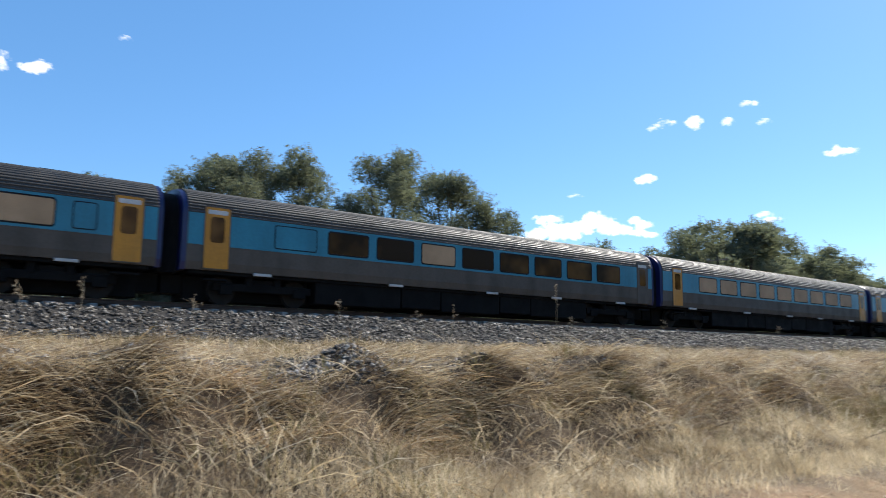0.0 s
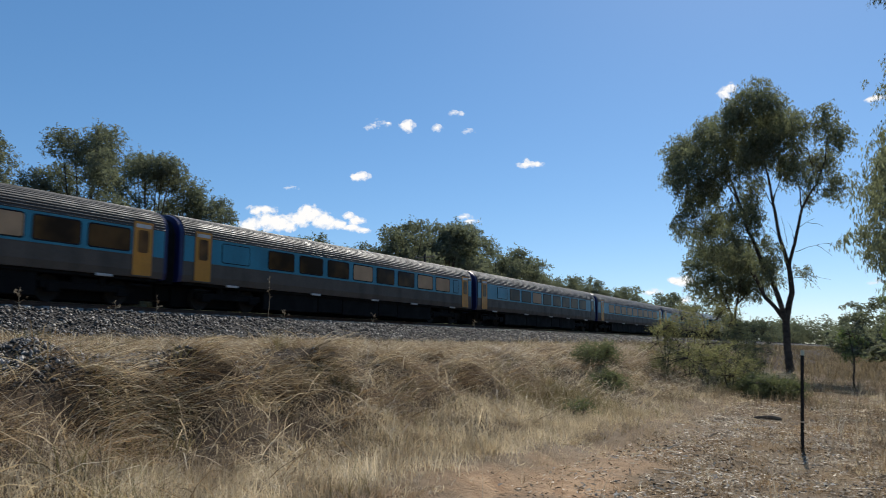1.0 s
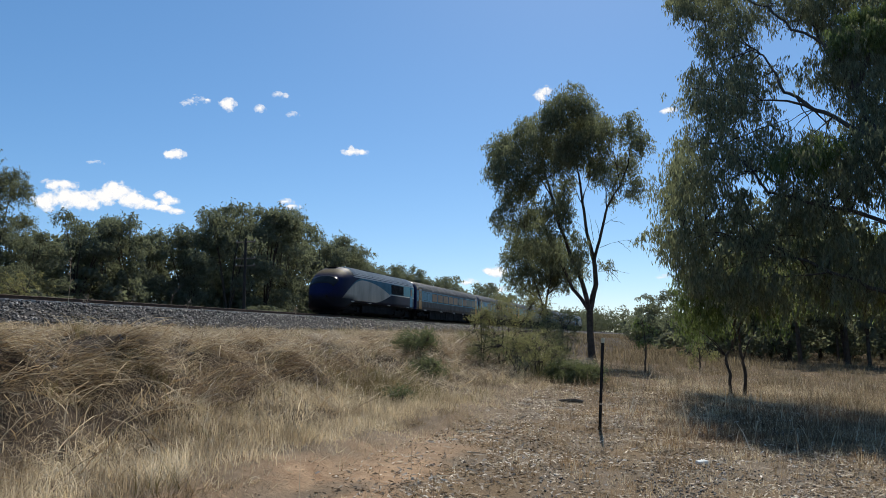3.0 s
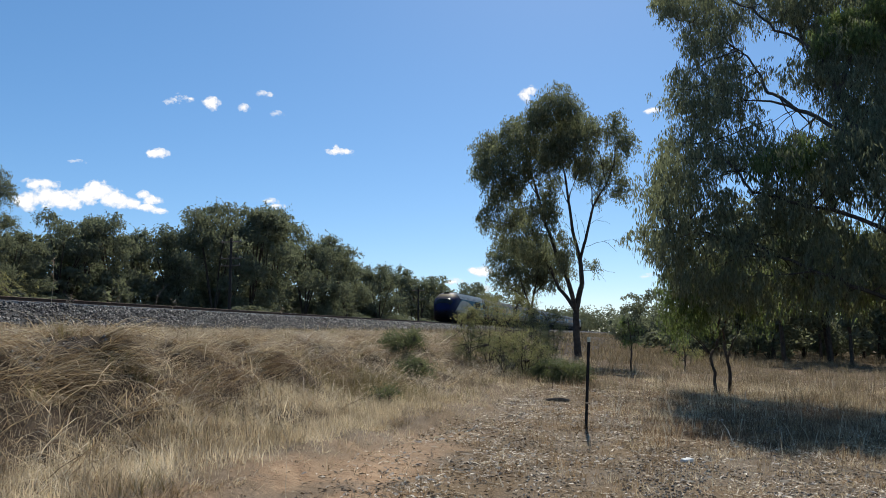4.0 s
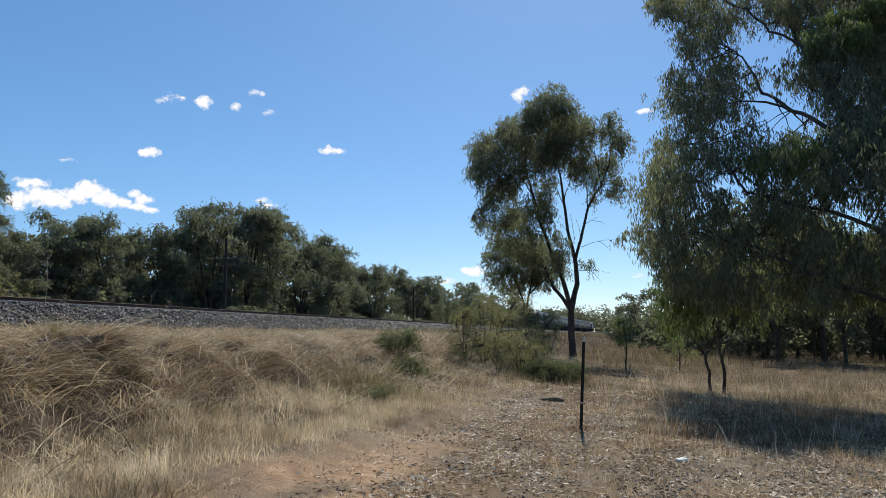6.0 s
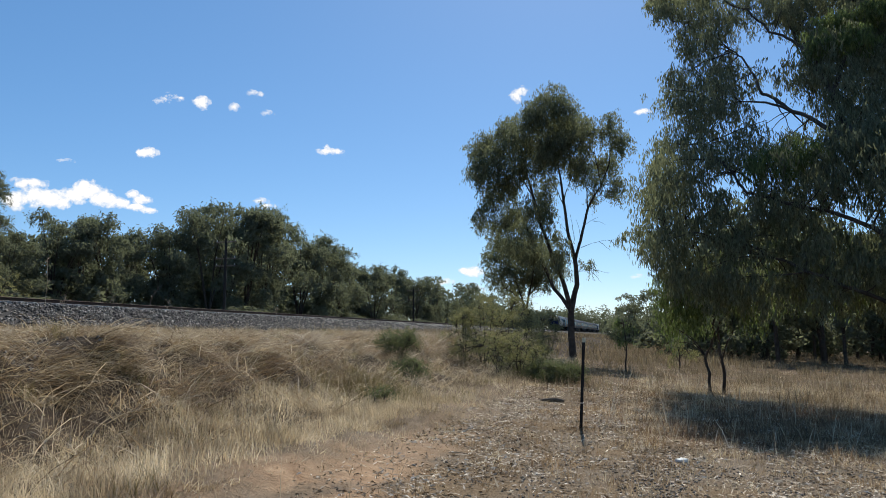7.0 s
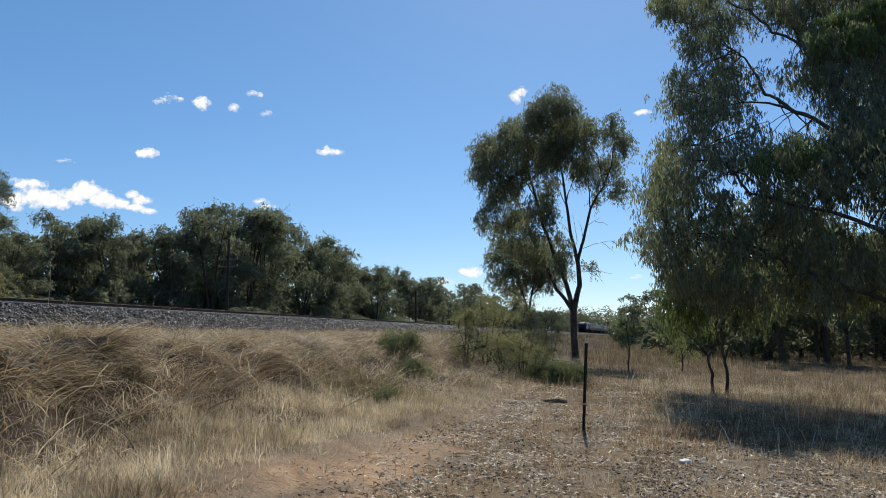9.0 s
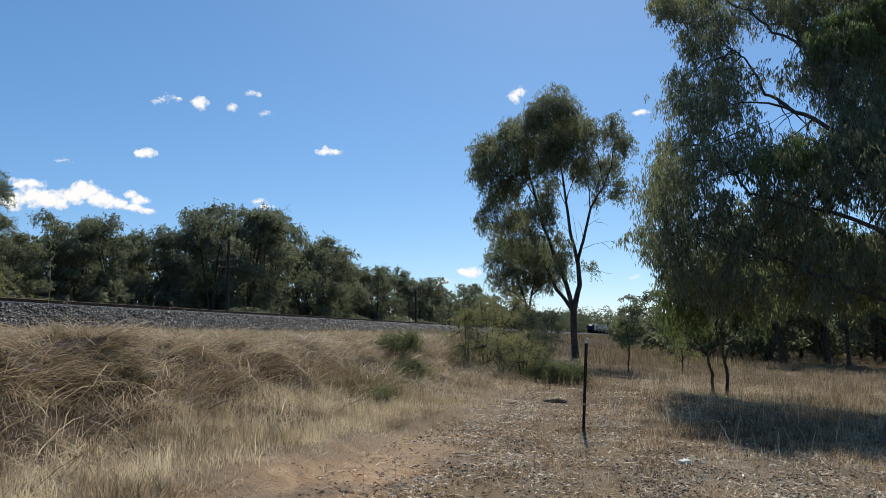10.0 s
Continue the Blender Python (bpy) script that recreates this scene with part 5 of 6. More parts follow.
def grass(name, label, mat, s, l, ln, lean, width, seed, **kw):
    keep = np.random.default_rng(seed + 900).random(len(s)) > np.maximum(0.78 * bare(s, l), 0.85 * sandy(s, l))
    s, l, ln, lean = s[keep], l[keep], ln[keep], lean[keep]
    if kw.get("dirn") is not None:
        kw["dirn"] = kw["dirn"][keep]
    V, F = blades(s, l, ln, lean, width, seed, **kw)
    ob = obj_np(name, V, F, mat)
    ob.matrix_basis = TRACK
    return tagged(ob, label, "grass", kind="stuff")


def tufted(r, n, s0, s1, l0, l1, per, rad):
    """Roots gathered in tufts; also one random number for each root's tuft."""
    c = max(1, n // per)
    cs, cl, u = r.uniform(s0, s1, c), r.uniform(l0, l1, c), r.random(c)
    return np.repeat(cs, per) + r.normal(0, rad, c * per), np.repeat(cl, per) + r.normal(0, rad, c * per), np.repeat(u, per)


def weed_free(r, s, l):
    """False for most roots in the patch of dead weeds beside the track."""
    e = 0.5 * waves(s, l, 0.9, 91)
    inside = (s > 12.2 + e) & (s < 18.5 + 1.5 * e) & (l < -0.9 + 1.4 * e)
    return ~inside | (r.random(len(s)) < 0.3)


gr = np.random.default_rng(77)
def comb(s, l):
    """The way the grass on the bank lies: downhill, swinging to and fro along the bank."""
    return -1.15 + 0.55 * waves(s, l, 0.5, 61) + 0.35 * waves(s, l, 1.6, 62)


# the bank face: long dry grass laid over in mats, combed downhill
s, l, u = tufted(gr, 60000, -26, 46, 6.9, 11.4, 80, 0.12)
grass("bank_tussocks", "long dry matted tussocks hanging down the bank", STRAW, s, l, (0.45 + 0.6 * u) * gr.uniform(0.5, 1.15, len(s)), gr.uniform(1.3, 1.95, len(s)), 0.0085, 1, dirn=comb(s, l) + 1.7 * (u - 0.5), spread=0.5)
# long mats hanging over the slumped brow
s, l, u = tufted(gr, 20000, -26, 14, -0.2, 0.4, 50, 0.10)
l = l + brow_at(s)
k = slumped(s) > 0.25
s, l, u = s[k], l[k], u[k]
grass("brow_mats", "dry grass mats hanging over the slumped brow of the bank", STRAW, s, l, (0.6 + 0.5 * u) * gr.uniform(0.6, 1.15, len(s)), gr.uniform(1.4, 2.2, len(s)), 0.0085, 21, dirn=comb(s, l) + 1.2 * (u - 0.5), spread=0.25)
s, l, u = tufted(gr, 38000, -26, 42, 6.1, 9.6, 90, 0.15)
grass("rust_tussocks", "rusty brown dead tussocks on the bank", STRAW_RED, s, l, (0.4 + 0.6 * u) * gr.uniform(0.5, 1.1, len(s)), gr.uniform(1.25, 1.95, len(s)), 0.0085, 2, dirn=comb(s, l) + 2.0 * (u - 0.5), spread=0.55)
# flattened thatch lying every way
s, l = gr.uniform(-26, 40, 30000), gr.uniform(4.6, 11.6, 30000)
grass("bank_thatch", "flattened straw thatch lying on the bank", STRAW, s, l, gr.uniform(0.3, 0.9, len(s)), gr.uniform(1.1, 1.55, len(s)), 0.011, 9)
s, l, u = tufted(gr, 5000, -20, 30, 5.5, 10.6, 30, 0.1)
grass("bank_green", "olive grass growing through the thatch", GRASS_GREEN, s, l, gr.uniform(0.2, 0.45, len(s)), gr.uniform(0.2, 1.2, len(s)), 0.010, 12, segs=2)
# the shelf between bank and ballast
s, l, u = tufted(gr, 84000, -40, 75, 10.6, 20.6, 24, 0.12)
grass("shelf_grass", "dry upright grass between bank and ballast", STRAW, s, l, (0.12 + 0.2 * u) * gr.uniform(0.6, 1.2, len(s)), gr.uniform(0.05, 1.0, len(s)), 0.016, 3, segs=1)
s, l, u = tufted(gr, 14000, -40, 60, 11, 20.4, 60, 0.30)
grass("green_tufts", "patches of greener grass below the ballast", GRASS_GREEN, s, l, (0.14 + 0.22 * u) * gr.uniform(0.6, 1.2, len(s)), gr.uniform(0.05, 0.8, len(s)), 0.015, 4, segs=1)
# toe of the bank and the flat
s, l, u = tufted(gr, 74000, -8, 42, 3.3, 7.2, 24, 0.22)
grass("toe_grass", "dry grass along the foot of the bank", STRAW_FINE, s, l, (0.12 + 0.26 * u ** 2) * gr.uniform(0.6, 1.2, len(s)), gr.uniform(0.4, 1.6, len(s)), 0.0042, 5, segs=2)
s, l, u = tufted(gr, 38000, 1, 15, 4.0, 5.9, 26, 0.16)
grass("toe_sward", "thick pale dry grass standing at the foot of the bank", STRAW_FINE, s, l, (0.08 + 0.24 * u) * gr.uniform(0.6, 1.2, len(s)), gr.uniform(0.05, 1.3, len(s)), 0.005, 25, segs=2)
# broken strip of turf, added to stand in for the lip's thin dark shadow
s = gr.uniform(4.6, 12.0, 6000)
s = s[waves(s, s * 0, 1.3, 73) > 0.15]
l = 3.68 + 0.22 * waves(s, s * 0, 1.6, 12) + gr.normal(0, 0.06, len(s))
grass("lip_shadow_turf", "turf added along the washed-out lip in place of its shadow", STRAW, s, l, gr.uniform(0.03, 0.12, len(s)), gr.uniform(0.4, 1.7, len(s)), 0.006, 28, dirn=np.full(len(s), -1.4), spread=0.7, segs=2)
s, l, u = tufted(gr, 3600, -4, 34, 3.9, 6.4, 40, 0.2)
grass("toe_green", "olive tufts at the foot of the bank", GRASS_GREEN, s, l, (0.12 + 0.25 * u) * gr.uniform(0.6, 1.2, len(s)), gr.uniform(0.2, 1.3, len(s)), 0.007, 10, segs=2)
s, l, u = tufted(gr, 64000, 4, 40, -10, 3.4, 26, 0.09)
grass("flat_grass", "thin short dry grass on the dirt track", STRAW, s, l, (0.04 + 0.12 * u) * gr.uniform(0.6, 1.3, len(s)), gr.uniform(0.2, 1.4, len(s)), 0.008, 6, segs=1)
s, l, u = tufted(gr, 90000, 18, 95, -28, 4.4, 30, 0.24)
keep = weed_free(gr, s, l)
s, l, u = s[keep], l[keep], u[keep]
grass("paddock_grass", "dry paddock grass under the trees", STRAW_DULL, s, l, (0.15 + 0.4 * u) * gr.uniform(0.6, 1.2, len(s)), gr.uniform(0.05, 0.9, len(s)), 0.013, 7, segs=1)
s, l, u = tufted(gr, 60000, 5, 27, -14, 0.6, 34, 0.16)
keep = weed_free(gr, s, l)
s, l, u = s[keep], l[keep], u[keep]
grass("verge_grass", "thin standing dry grass beside the dirt track", STRAW_FINE, s, l, (0.08 + 0.26 * u) * gr.uniform(0.6, 1.2, len(s)) * np.clip((s + 1.5 * l * -0.5 - 7) / 8, 0.3, 1.0), gr.uniform(0.1, 1.3, len(s)), 0.007, 13, segs=1)
s, l, u = tufted(gr, 52000, 5.5, 24, -9, 2.6, 60, 0.14)
grass("track_tufts", "small brown dead tufts standing on the dirt track", STRAW_RED, s, l, (0.04 + 0.16 * u ** 2) * gr.uniform(0.6, 1.2, len(s)), gr.uniform(0.05, 1.1, len(s)), 0.006, 26, segs=1)
s, l, u = tufted(gr, 72000, 11.4, 20.5, -9, 0.6, 40, 0.2)
keep = ~weed_free(gr, s, l) | (gr.random(len(s)) < 0.15)
s, l, u = s[keep], l[keep], u[keep]
grass("shade_weeds", "brown dead weeds in the shade of the great tree", WEED_BROWN, s, l, (0.06 + 0.2 * u ** 2) * gr.uniform(0.6, 1.2, len(s)), gr.uniform(0.05, 1.2, len(s)), 0.009, 27, segs=2)
s, l = gr.uniform(12, 30, 700), gr.uniform(-9, 1, 700)
grass("seed_grass", "tall pale seeding grass in the tree's shade", STRAW_PALE, s, l, gr.uniform(0.3, 0.6, len(s)), gr.uniform(0.1, 0.7, len(s)), 0.016, 14, segs=2)
s, l = gr.uniform(4, 22, 84000), gr.uniform(-8, 3.6, 84000)
grass("flat_straw", "broken straw lying on the dirt track", STRAW_FINE, s, l, gr.uniform(0.04, 0.16, len(s)), gr.uniform(1.1, 1.55, len(s)), 0.006, 15, segs=1)
s, l, u = tufted(gr, 46000, 40, 330, -6, 20.6, 30, 0.6)
grass("far_grass", "tall dry grass along the far railway fence line", STRAW_DULL, s, l, (0.35 + 0.45 * u) * gr.uniform(0.6, 1.2, len(s)), gr.uniform(0.05, 0.9, len(s)), 0.05, 17, segs=1)
s, l, u = tufted(gr, 16000, 40, 330, 29, 44, 30, 0.6)
grass("far_grass", "tall dry grass behind the railway", STRAW_DULL, s, l, (0.4 + 0.5 * u) * gr.uniform(0.6, 1.2, len(s)), gr.uniform(0.05, 0.9, len(s)), 0.06, 18, segs=1)
cx, cy = bearing(-5.0, 15.0)
cs, cl = to_track(cx, cy)
s, l = cs + gr.normal(0, 0.75, 2600), cl + gr.normal(0, 0.45, 2600)
grass("green_patch", "patch of greener grass below the shrub on the bank", GRASS_GREEN, s, l, gr.uniform(0.15, 0.42, len(s)), gr.uniform(0.1, 0.9, len(s)), 0.007, 19, segs=2)
# pale stalks lying about
s, l = gr.uniform(-22, 30, 4200), gr.uniform(5.6, 12.5, 4200)
grass("pale_stalks", "long bleached grass stalks lying on the bank", STRAW_PALE, s, l, gr.uniform(0.25, 1.1, len(s)), gr.uniform(0.9, 1.5, len(s)), 0.0075, 8, segs=2)
s, l = gr.uniform(4, 30, 500), gr.uniform(-6, 5.5, 500)
grass("upright_stalks", "single pale seed stalks standing in the grass", STRAW_PALE, s, l, gr.uniform(0.15, 0.55, len(s)), gr.uniform(0.0, 0.6, len(s)), 0.006, 11, segs=2)

# Leaf litter, bark strips and twigs on the flat: small curled flakes.
def litter(name, label, mat, n, s0, s1, l0, l1, ln, wd, seed):
    r = np.random.default_rng(seed)
    s, l = r.uniform(s0, s1, n), r.uniform(l0, l1, n)
    k = (r.random(n) > 0.8 * sandy(s, l)) & (r.random(n) < np.clip(0.55 + 0.55 * waves(s, l, 2.2, seed + 1) + 0.25 * waves(s, l, 6.0, seed + 2), 0.12, 1))
    s, l, n = s[k], l[k], int(k.sum())
    z = height(s, l) + r.uniform(0.0, 0.02, n)
    a = r.uniform(0, 6.283, n)
    d = np.stack([np.cos(a), np.sin(a), r.normal(0, 0.25, n)], -1)
    w = np.stack([-np.sin(a), np.cos(a), r.normal(0, 0.4, n)], -1)
    L_, W_ = (ln * r.uniform(0.5, 1.6, n))[:, None], (wd * r.uniform(0.6, 1.5, n))[:, None]
    c = np.stack([s, l, z], -1)
    V = np.stack([c - d * L_ / 2, c + w * W_ / 2 + [0, 0, 0.008], c + d * L_ / 2, c - w * W_ / 2], 1).reshape(-1, 3)
    ob = obj_np(name, V, np.arange(4 * n).reshape(n, 4), mat)
    ob.matrix_basis = TRACK
    tagged(ob, label, "leaf litter", kind="stuff")


LITTER = blade_mat("dead_leaves", (0.07, 0.05, 0.032), (0.26, 0.195, 0.13), (0.56, 0.47, 0.35), (0.95, 0.90, 0.80), trans=0.2)
litter("leaf_litter", "dead grey and tan eucalypt leaves on the dirt", LITTER, 100000, 4, 23, -9, 3.4, 0.060, 0.018, 41)
litter("bark_strips", "pale fallen bark strips and twigs", STRAW_PALE, 6500, 4, 26, -9, 3.2, 0.20, 0.020, 42)


def strew(name, label, mat, n, s0, s1, l0, l1, share, small, large, flat=1.0):
    """Loose stones or clods strewn on the ground; share gives the part that stays at each place."""
    r = np.random.default_rng(55)
    s, l = r.uniform(s0, s1, n), r.uniform(l0, l1, n)
    k = r.random(n) < share(s, l)
    s, l = s[k], l[k]
    n = len(s)
    v = np.array([(1, 0, 0), (-1, 0, 0), (0, 1, 0), (0, -1, 0), (0, 0, 1), (0, 0, -1)], float)[None] * r.uniform(0.5, 1.3, (n, 6, 1)) + r.uniform(-0.35, 0.35, (n, 6, 3))
    v = v * r.uniform(small, large, (n, 1, 1)) * np.array([1, 1, flat]) + np.stack([s, l, height(s, l) + 0.01 * flat], -1)[:, None]
    fc = np.array([(0, 2, 4), (2, 1, 4), (1, 3, 4), (3, 0, 4), (2, 0, 5), (1, 2, 5), (3, 1, 5), (0, 3, 5)])
    ob = obj_np(name, v.reshape(-1, 3), (fc[None] + 6 * np.arange(n)[:, None, None]).reshape(-1, 3), mat)
    ob.matrix_basis = TRACK
    tagged(ob, label, "stones", kind="stuff")


CLOD = worn("sandy_clod", (0.46, 0.31, 0.18), 0.95, scale=8, vary=0.4)
strew("tipped_stones", "old dark ballast stones strewn on the crest of the bank", STONE, 24000, -5, 10, 7.6, 11.2, lambda s, l: bare(s, l) * 0.9 + 0.03, 0.015, 0.042)
strew("sand_clods", "crumbled orange clods of sandy soil", CLOD, 5000, 3, 14, 1.6, 4.0, lambda s, l: sandy(s, l) * 0.5 + 0.06, 0.004, 0.014, 0.5)
strew("track_gravel", "grey gravel lying in a patch on the dirt track", STONE, 15000, 6.0, 13.0, -3.2, 1.4, lambda s, l: np.exp(-((s - 8.8) / 1.9) ** 2 - ((l + 0.5) / 1.5) ** 2) * np.clip(0.5 + 0.8 * waves(s, l, 3.0, 71), 0, 1), 0.006, 0.022, 0.7)


# ---- post, poles and litter ----
def star_picket():
    x, y = 2.315, 12.475
    z = ground_z(x, y)
    c = empty("star_picket", pose(x, y, z) @ LEAN @ pose(0, 0, 0, 0, 0, 30))
    tagged(c, "black steel star-picket fence post with a pale capped top, leaning slightly", "fence post")
    bm = bmesh.new()
    for k in range(3):
        m = Matrix.Rotation(radians(120 * k), 4, "Z")
        n0 = len(bm.verts)
        box(bm, 0.0, 0.027, -0.0035, 0.0035, -0.3, 1.44)
        bm.verts.ensure_lookup_table()
        for v in bm.verts[n0:]:
            v.co = m @ v.co
    part("stake", bm, worn("black_steel", (0.022, 0.02, 0.02), 0.6, 0.5), c)
    bm = bmesh.new()
    cyl(bm, (0, 0, 1.40), (0, 0, 1.475), 0.032, 0.028, 10)
    part("cap", bm, worn("yellow_white_cap", (0.62, 0.55, 0.38), 0.6), c, "pale cap on the post")
    bm = bmesh.new()
    cyl(bm, (0, 0, 0.40), (0, 0, 0.425), 0.03, 0.03, 10)
    part("wire_tie", bm, RAIL_TOP, c, "twist of wire round the post")


star_picket()
POLE_WOOD = worn("weathered_pole", (0.035, 0.031, 0.028), 0.9, scale=2, vary=0.3)


def telegraph_pole(s, lat, h, arms):
    c = empty("telegraph_pole", TRACK @ pose(s, lat, float(height(s, lat)), 0, 0, 0))
    tagged(c, "old wooden telegraph pole with several crossarms beside the railway", "pole", "telegraph poles")
    bm = bmesh.new()
    cyl(bm, (0, 0, -0.4), (0, 0, h), 0.14, 0.10, 12)
    part("pole", bm, POLE_WOOD, c)
    for k in range(arms):
        bm = bmesh.new()
        z = h - (0.3, 1.7, 2.3)[k]
        box(bm, -0.05, 0.05, -0.95, 0.95, z - 0.045, z + 0.045, 0.01)
        a = part("crossarm", bm, BARK_PALE, c, "bleached grey crossarm")
        for y in (-0.85, 0.85):
            bm = bmesh.new()
            cyl(bm, (0, y, z + 0.06), (0, y, z + 0.2), 0.035, 0.025, 8)
            part("insulator", bm, PLATE, a)


def pole_place(az, el, lat, arms):
    d = lat / math.cos(radians(az + 74.18))
    x, y, z = sight(az, el, d)
    s, l = to_track(x, y)
    telegraph_pole(s, l, z - float(height(s, l)), arms)


pole_place(-16.2, 5.5, 34.5, 3)
pole_place(-2.1, 2.62, 34.5, 2)

bm = bmesh.new()
x, y = bearing(17.5, 10.4)
box(bm, -0.09, 0.09, -0.045, 0.045, 0.0, 0.05, 0.015)
lit = part("litter_carton", bm, worn("crumpled_carton", (0.62, 0.64, 0.62), 0.6))
lit.matrix_basis = pose(x, y, ground_z(x, y) - 0.005, 6, 0, 35)
tagged(lit, "small crushed white carton lying on the dry ground", "litter")

lr = np.random.default_rng(88)
log_xy = at(17.6, 2.3)
V, F = tubes([limb(lr, (-0.30, 0, -0.01), (0.30, 0.05, 0.01), 0.06, 0.04, 0.1, 9)], 10)
log = obj_np("fallen_log", V, F, worn("log_wood", (0.17, 0.12, 0.08), 0.95, scale=6, vary=0.4), smooth=True)
log.matrix_basis = pose(log_xy.x, log_xy.y, ground_z(log_xy.x, log_xy.y), 0, 0, -8)
tagged(log, "short weathered log half sunk in the dry ground", "log")


def dry_weed(s, lat, h, seed):
    """A dead upright weed: a stem with side shoots and fluffy heads."""
    r = np.random.default_rng(seed)
    z = float(np.interp(lat, PROF_Y, PROF_Z)) if lat > 20.3 else float(height(s, lat))
    c = empty("dry_weed", TRACK @ pose(s, lat, z - 0.03))
    tagged(c, "dead grey weed standing in the ballast shoulder", "weed", "dead weeds")
    paths = [limb(r, (0, 0, 0), (r.normal(0, 0.06), r.normal(0, 0.06), h), 0.012, 0.005, 0.15)]
    heads = []
    for k in range(9):
        q = paths[0][0][min(8, 3 + k * 6 // 9)]
        e = q + np.array([r.normal(0, 0.10), r.normal(0, 0.10), r.uniform(0.05, 0.22)])
        paths.append(limb(r, q, e, 0.005, 0.003, 0.1, 4))
        heads.append((*e, 0.035, 0.035, 0.03))
    V, F = tubes(paths, 5)
    obj_np("stem", V, F, STRAW_PALE, c)
    V, F = foliage(r, heads, 360, 0.04, 0.010, 0.1, 0.025)
    tagged(obj_np("seed_heads", V, F, LITTER, c), kind="stuff")


for k, (s, lat, h) in enumerate(((23.8, 22.5, 1.85), (17.0, 21.2, 1.0), (13.0, 22.3, 0.55), (4.9, 22.4, 0.75), (3.4, 22.3, 0.5), (24.5, 22.3, 0.45), (16.2, 22.2, 0.35), (31.0, 22.3, 0.5), (8.0, 22.4, 0.4), (42.0, 22.3, 0.6))):
    dry_weed(s, lat, h, 700 + k)


# ---- clouds ----
def cloud_mat():
    """Bright vapour, solid in the heart of each puff and frayed at its rim."""
    m = Mat("cloud", 1.0, 0, 0)
    at_ = m.node("Attribute")
    at_.attribute_name = "heart"
    fray = m.math("SUBTRACT", m.noise(0.035, 6, None, 0.6), 0.5)
    a = m.math("ADD", m.math("MULTIPLY", at_.outputs["Fac"], 1.35), m.math("MULTIPLY", fray, 2.4))
    a = m.math("MULTIPLY", m.math("SUBTRACT", a, 0.20), 1.5, True)
    # a glow of its own stands in for sunlight on the vapour
    em = m.node("Emission")
    em.inputs[0].default_value, em.inputs[1].default_value = (1.0, 0.985, 0.97, 1), 1.0
    tr = m.node("BsdfTransparent")
    ms = m.node("MixShader")
    m.link(a, ms.inputs[0])
    m.link(tr.outputs[0], ms.inputs[1])
    m.link(em.outputs[0], ms.inputs[2])
    m.link(ms.outputs[0], m.t.nodes["Material Output"].inputs[0])
    return m.m


CLOUD = cloud_mat()
CLOUD_OBS = []
FAR = 3000.0


def cloud_pose(az, el, t):
    """Clouds drift slowly across the sky; the places given are those at 5 s."""
    az = az - 0.11 * (t - 5)
    return pose(*sight(az, el, FAR * math.cos(radians(el))), 0, 0, -az)


def cloud(*puffs, body=1.0):
    """A fair-weather cloud of soft puffs: bearing, elevation and half sizes of each in degrees; a low body makes a wisp."""
    az0, el0 = puffs[0][:2]
    m = FAR * radians(1)
    V, F, H = [], [], []
    for k, (az, el, w, h) in enumerate(puffs):
        c = Vector(((az - az0) * m * math.cos(radians(el)), 6.0 * k, (el - el0) * m))
        n0, sides = len(V), 28
        V.append(c + Vector((0, 0, 0)))
        H.append(body)
        for i in range(sides):
            a = 2 * math.pi * i / sides
            V.append(c + Vector((1.25 * w * m * math.cos(a), 25.0, 1.25 * h * m * math.sin(a))))
            H.append(0.0)
            F.append((n0, n0 + 1 + i, n0 + 1 + (i + 1) % sides))
    ob = obj_np("cloud", V, F, CLOUD)
    heart = ob.data.attributes.new("heart", "FLOAT", "POINT")
    for i, v in enumerate(H):
        heart.data[i].value = v
    ob.matrix_basis = cloud_pose(az0, el0, 0)
    tagged(ob, "small white fair-weather cloud in a blue sky", "cloud", "clouds", "structure")
    CLOUD_OBS.append((ob, az0, el0))


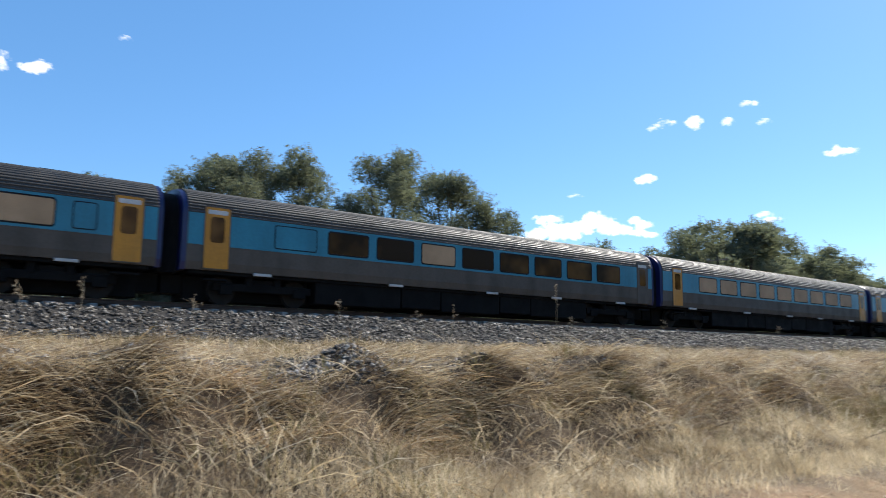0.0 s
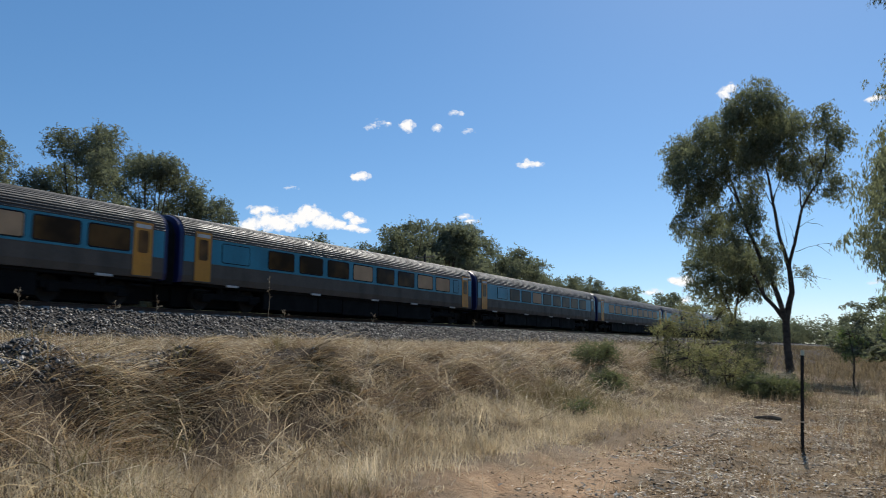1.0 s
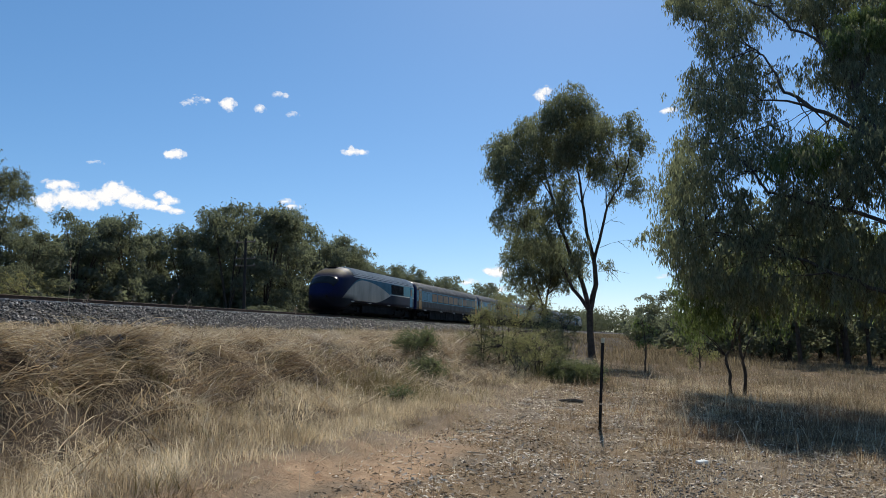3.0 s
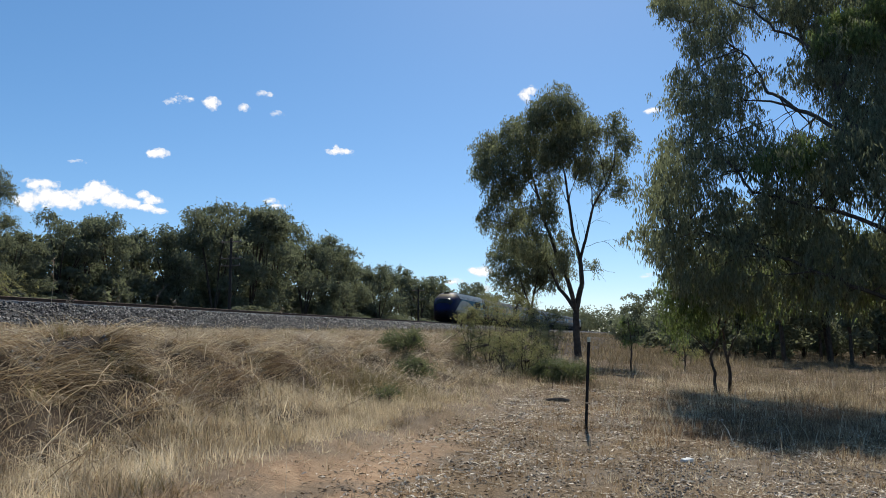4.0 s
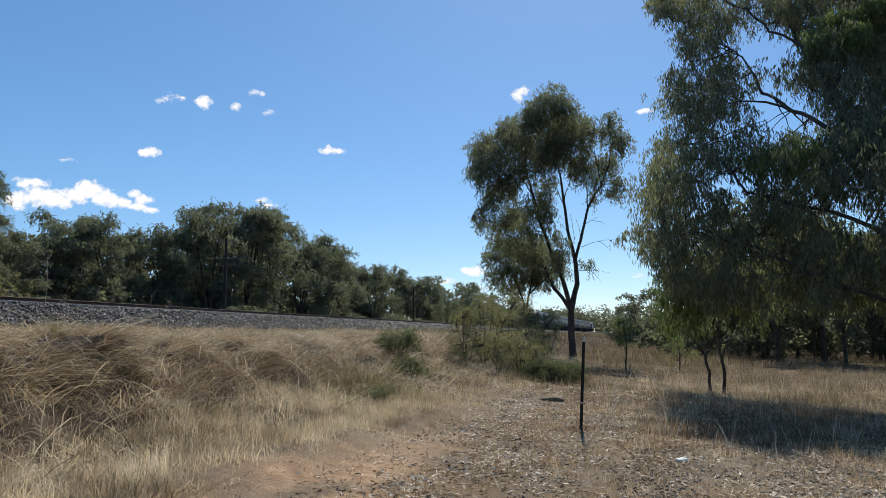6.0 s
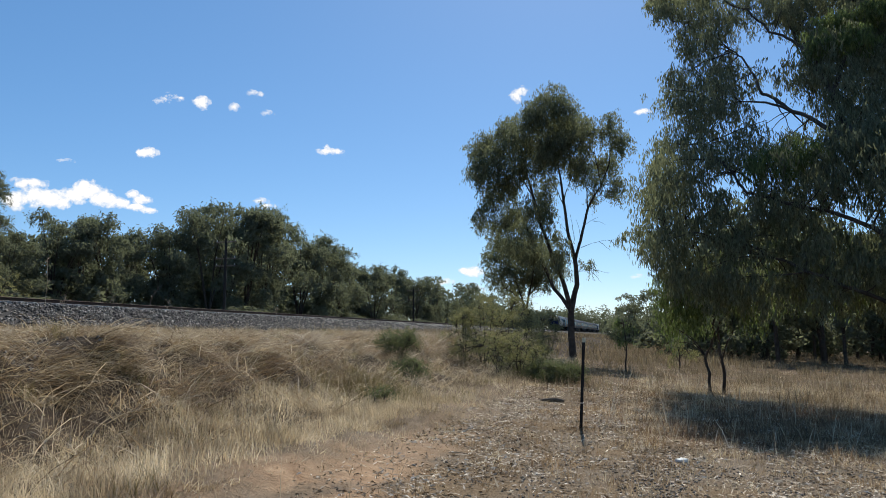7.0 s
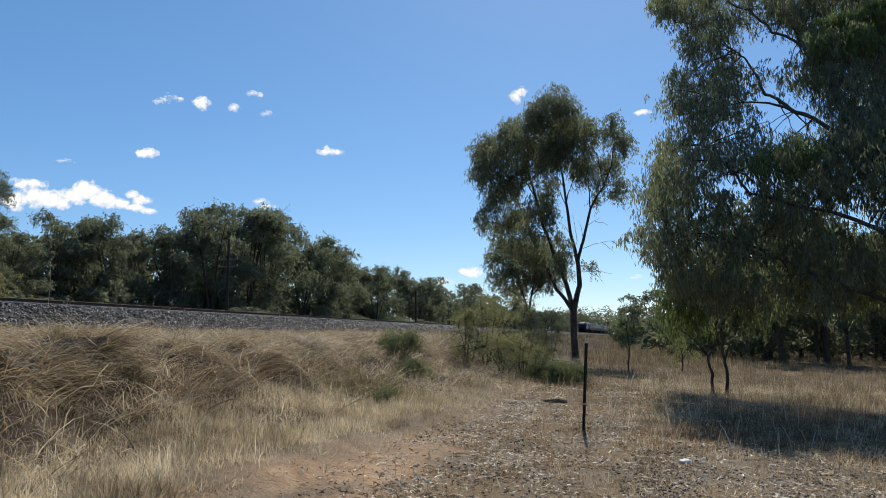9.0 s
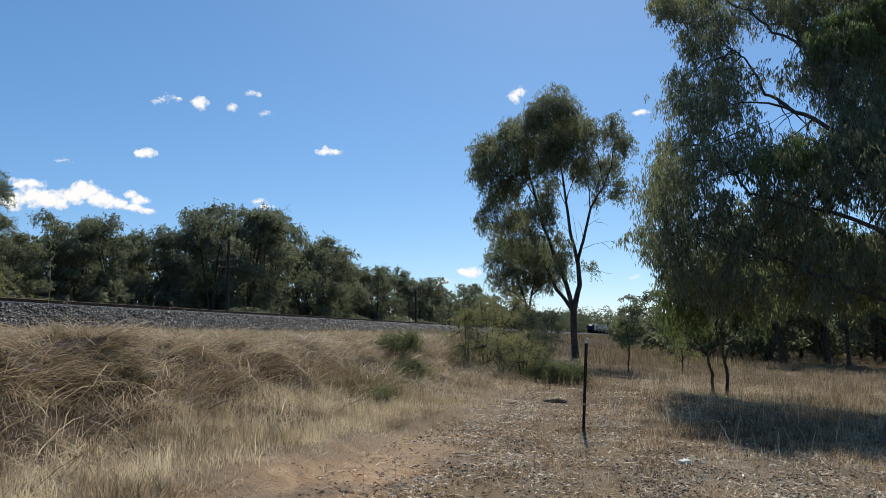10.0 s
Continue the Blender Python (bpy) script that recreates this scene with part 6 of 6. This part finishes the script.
cloud((-29.81, 6.87, 0.84, 0.66), (-28.69, 7.28, 1.13, 0.81), (-27.59, 7.15, 1.08, 0.68), (-26.89, 7.04, 0.58, 0.47), (-28.94, 8.20, 1.13, 0.35), (-29.49, 8.01, 0.52, 0.24))
cloud((-26.15, 7.71, 0.95, 0.62), (-25.47, 8.03, 1.03, 0.81), (-24.46, 7.60, 1.20, 0.67), (-23.53, 7.35, 0.91, 0.42), (-25.68, 8.43, 0.63, 0.40))
cloud((-22.56, 8.10, 0.46, 0.34), (-22.04, 7.80, 0.69, 0.38), (-22.30, 7.25, 1.00, 0.27), (-21.46, 7.10, 0.62, 0.23))
cloud((-21.26, 14.87, 0.50, 0.30), (-20.56, 15.33, 0.57, 0.31), (-19.93, 15.27, 0.35, 0.23), body=0.50)
cloud((-18.46, 15.24, 0.62, 0.51))
cloud((-16.15, 15.14, 0.40, 0.36), body=0.80)
cloud((-14.92, 16.30, 0.40, 0.28), (-14.34, 16.29, 0.40, 0.28), body=0.62)
cloud((-13.69, 14.98, 0.45, 0.28), body=0.52)
cloud((-21.74, 11.20, 0.77, 0.38), (-22.26, 11.09, 0.46, 0.31))
cloud((-8.86, 12.63, 1.05, 0.29), (-9.14, 12.94, 0.25, 0.42), (-8.22, 12.73, 0.50, 0.25), body=0.75)
cloud((-27.01, 9.88, 0.51, 0.18), body=0.45)
cloud((5.38, 17.66, 0.54, 0.54), (5.89, 18.04, 0.50, 0.37), body=0.80)
cloud((-13.66, 8.51, 0.54, 0.25), (-13.30, 8.20, 0.74, 0.25), body=0.70)
cloud((2.69, 4.17, 0.86, 0.43), (1.99, 4.26, 0.52, 0.30))
cloud((0.57, 3.28, 0.78, 0.26), body=0.70)
cloud((2.92, 2.80, 0.82, 0.30), body=0.65)
cloud((14.98, 16.44, 0.60, 0.24))
cloud((14.91, 4.28, 0.49, 0.21), body=0.50)
cloud((-66.62, 15.62, 0.89, 0.41), (-66.10, 15.94, 0.62, 0.41))
cloud((-61.10, 18.60, 0.40, 0.29), body=0.45)
cloud((-68.51, 15.89, 0.47, 0.73), body=0.45)


def motions():
    for thing, k, turn in TRAIN:
        walk(thing, [(0.5 * j, train_pose(k, turn, 0.5 * j)) for j in range(21)])
    for ob, az, el in CLOUD_OBS:
        walk(ob, [(t, cloud_pose(az, el, t)) for t in (0, 5, 10)])


motions()
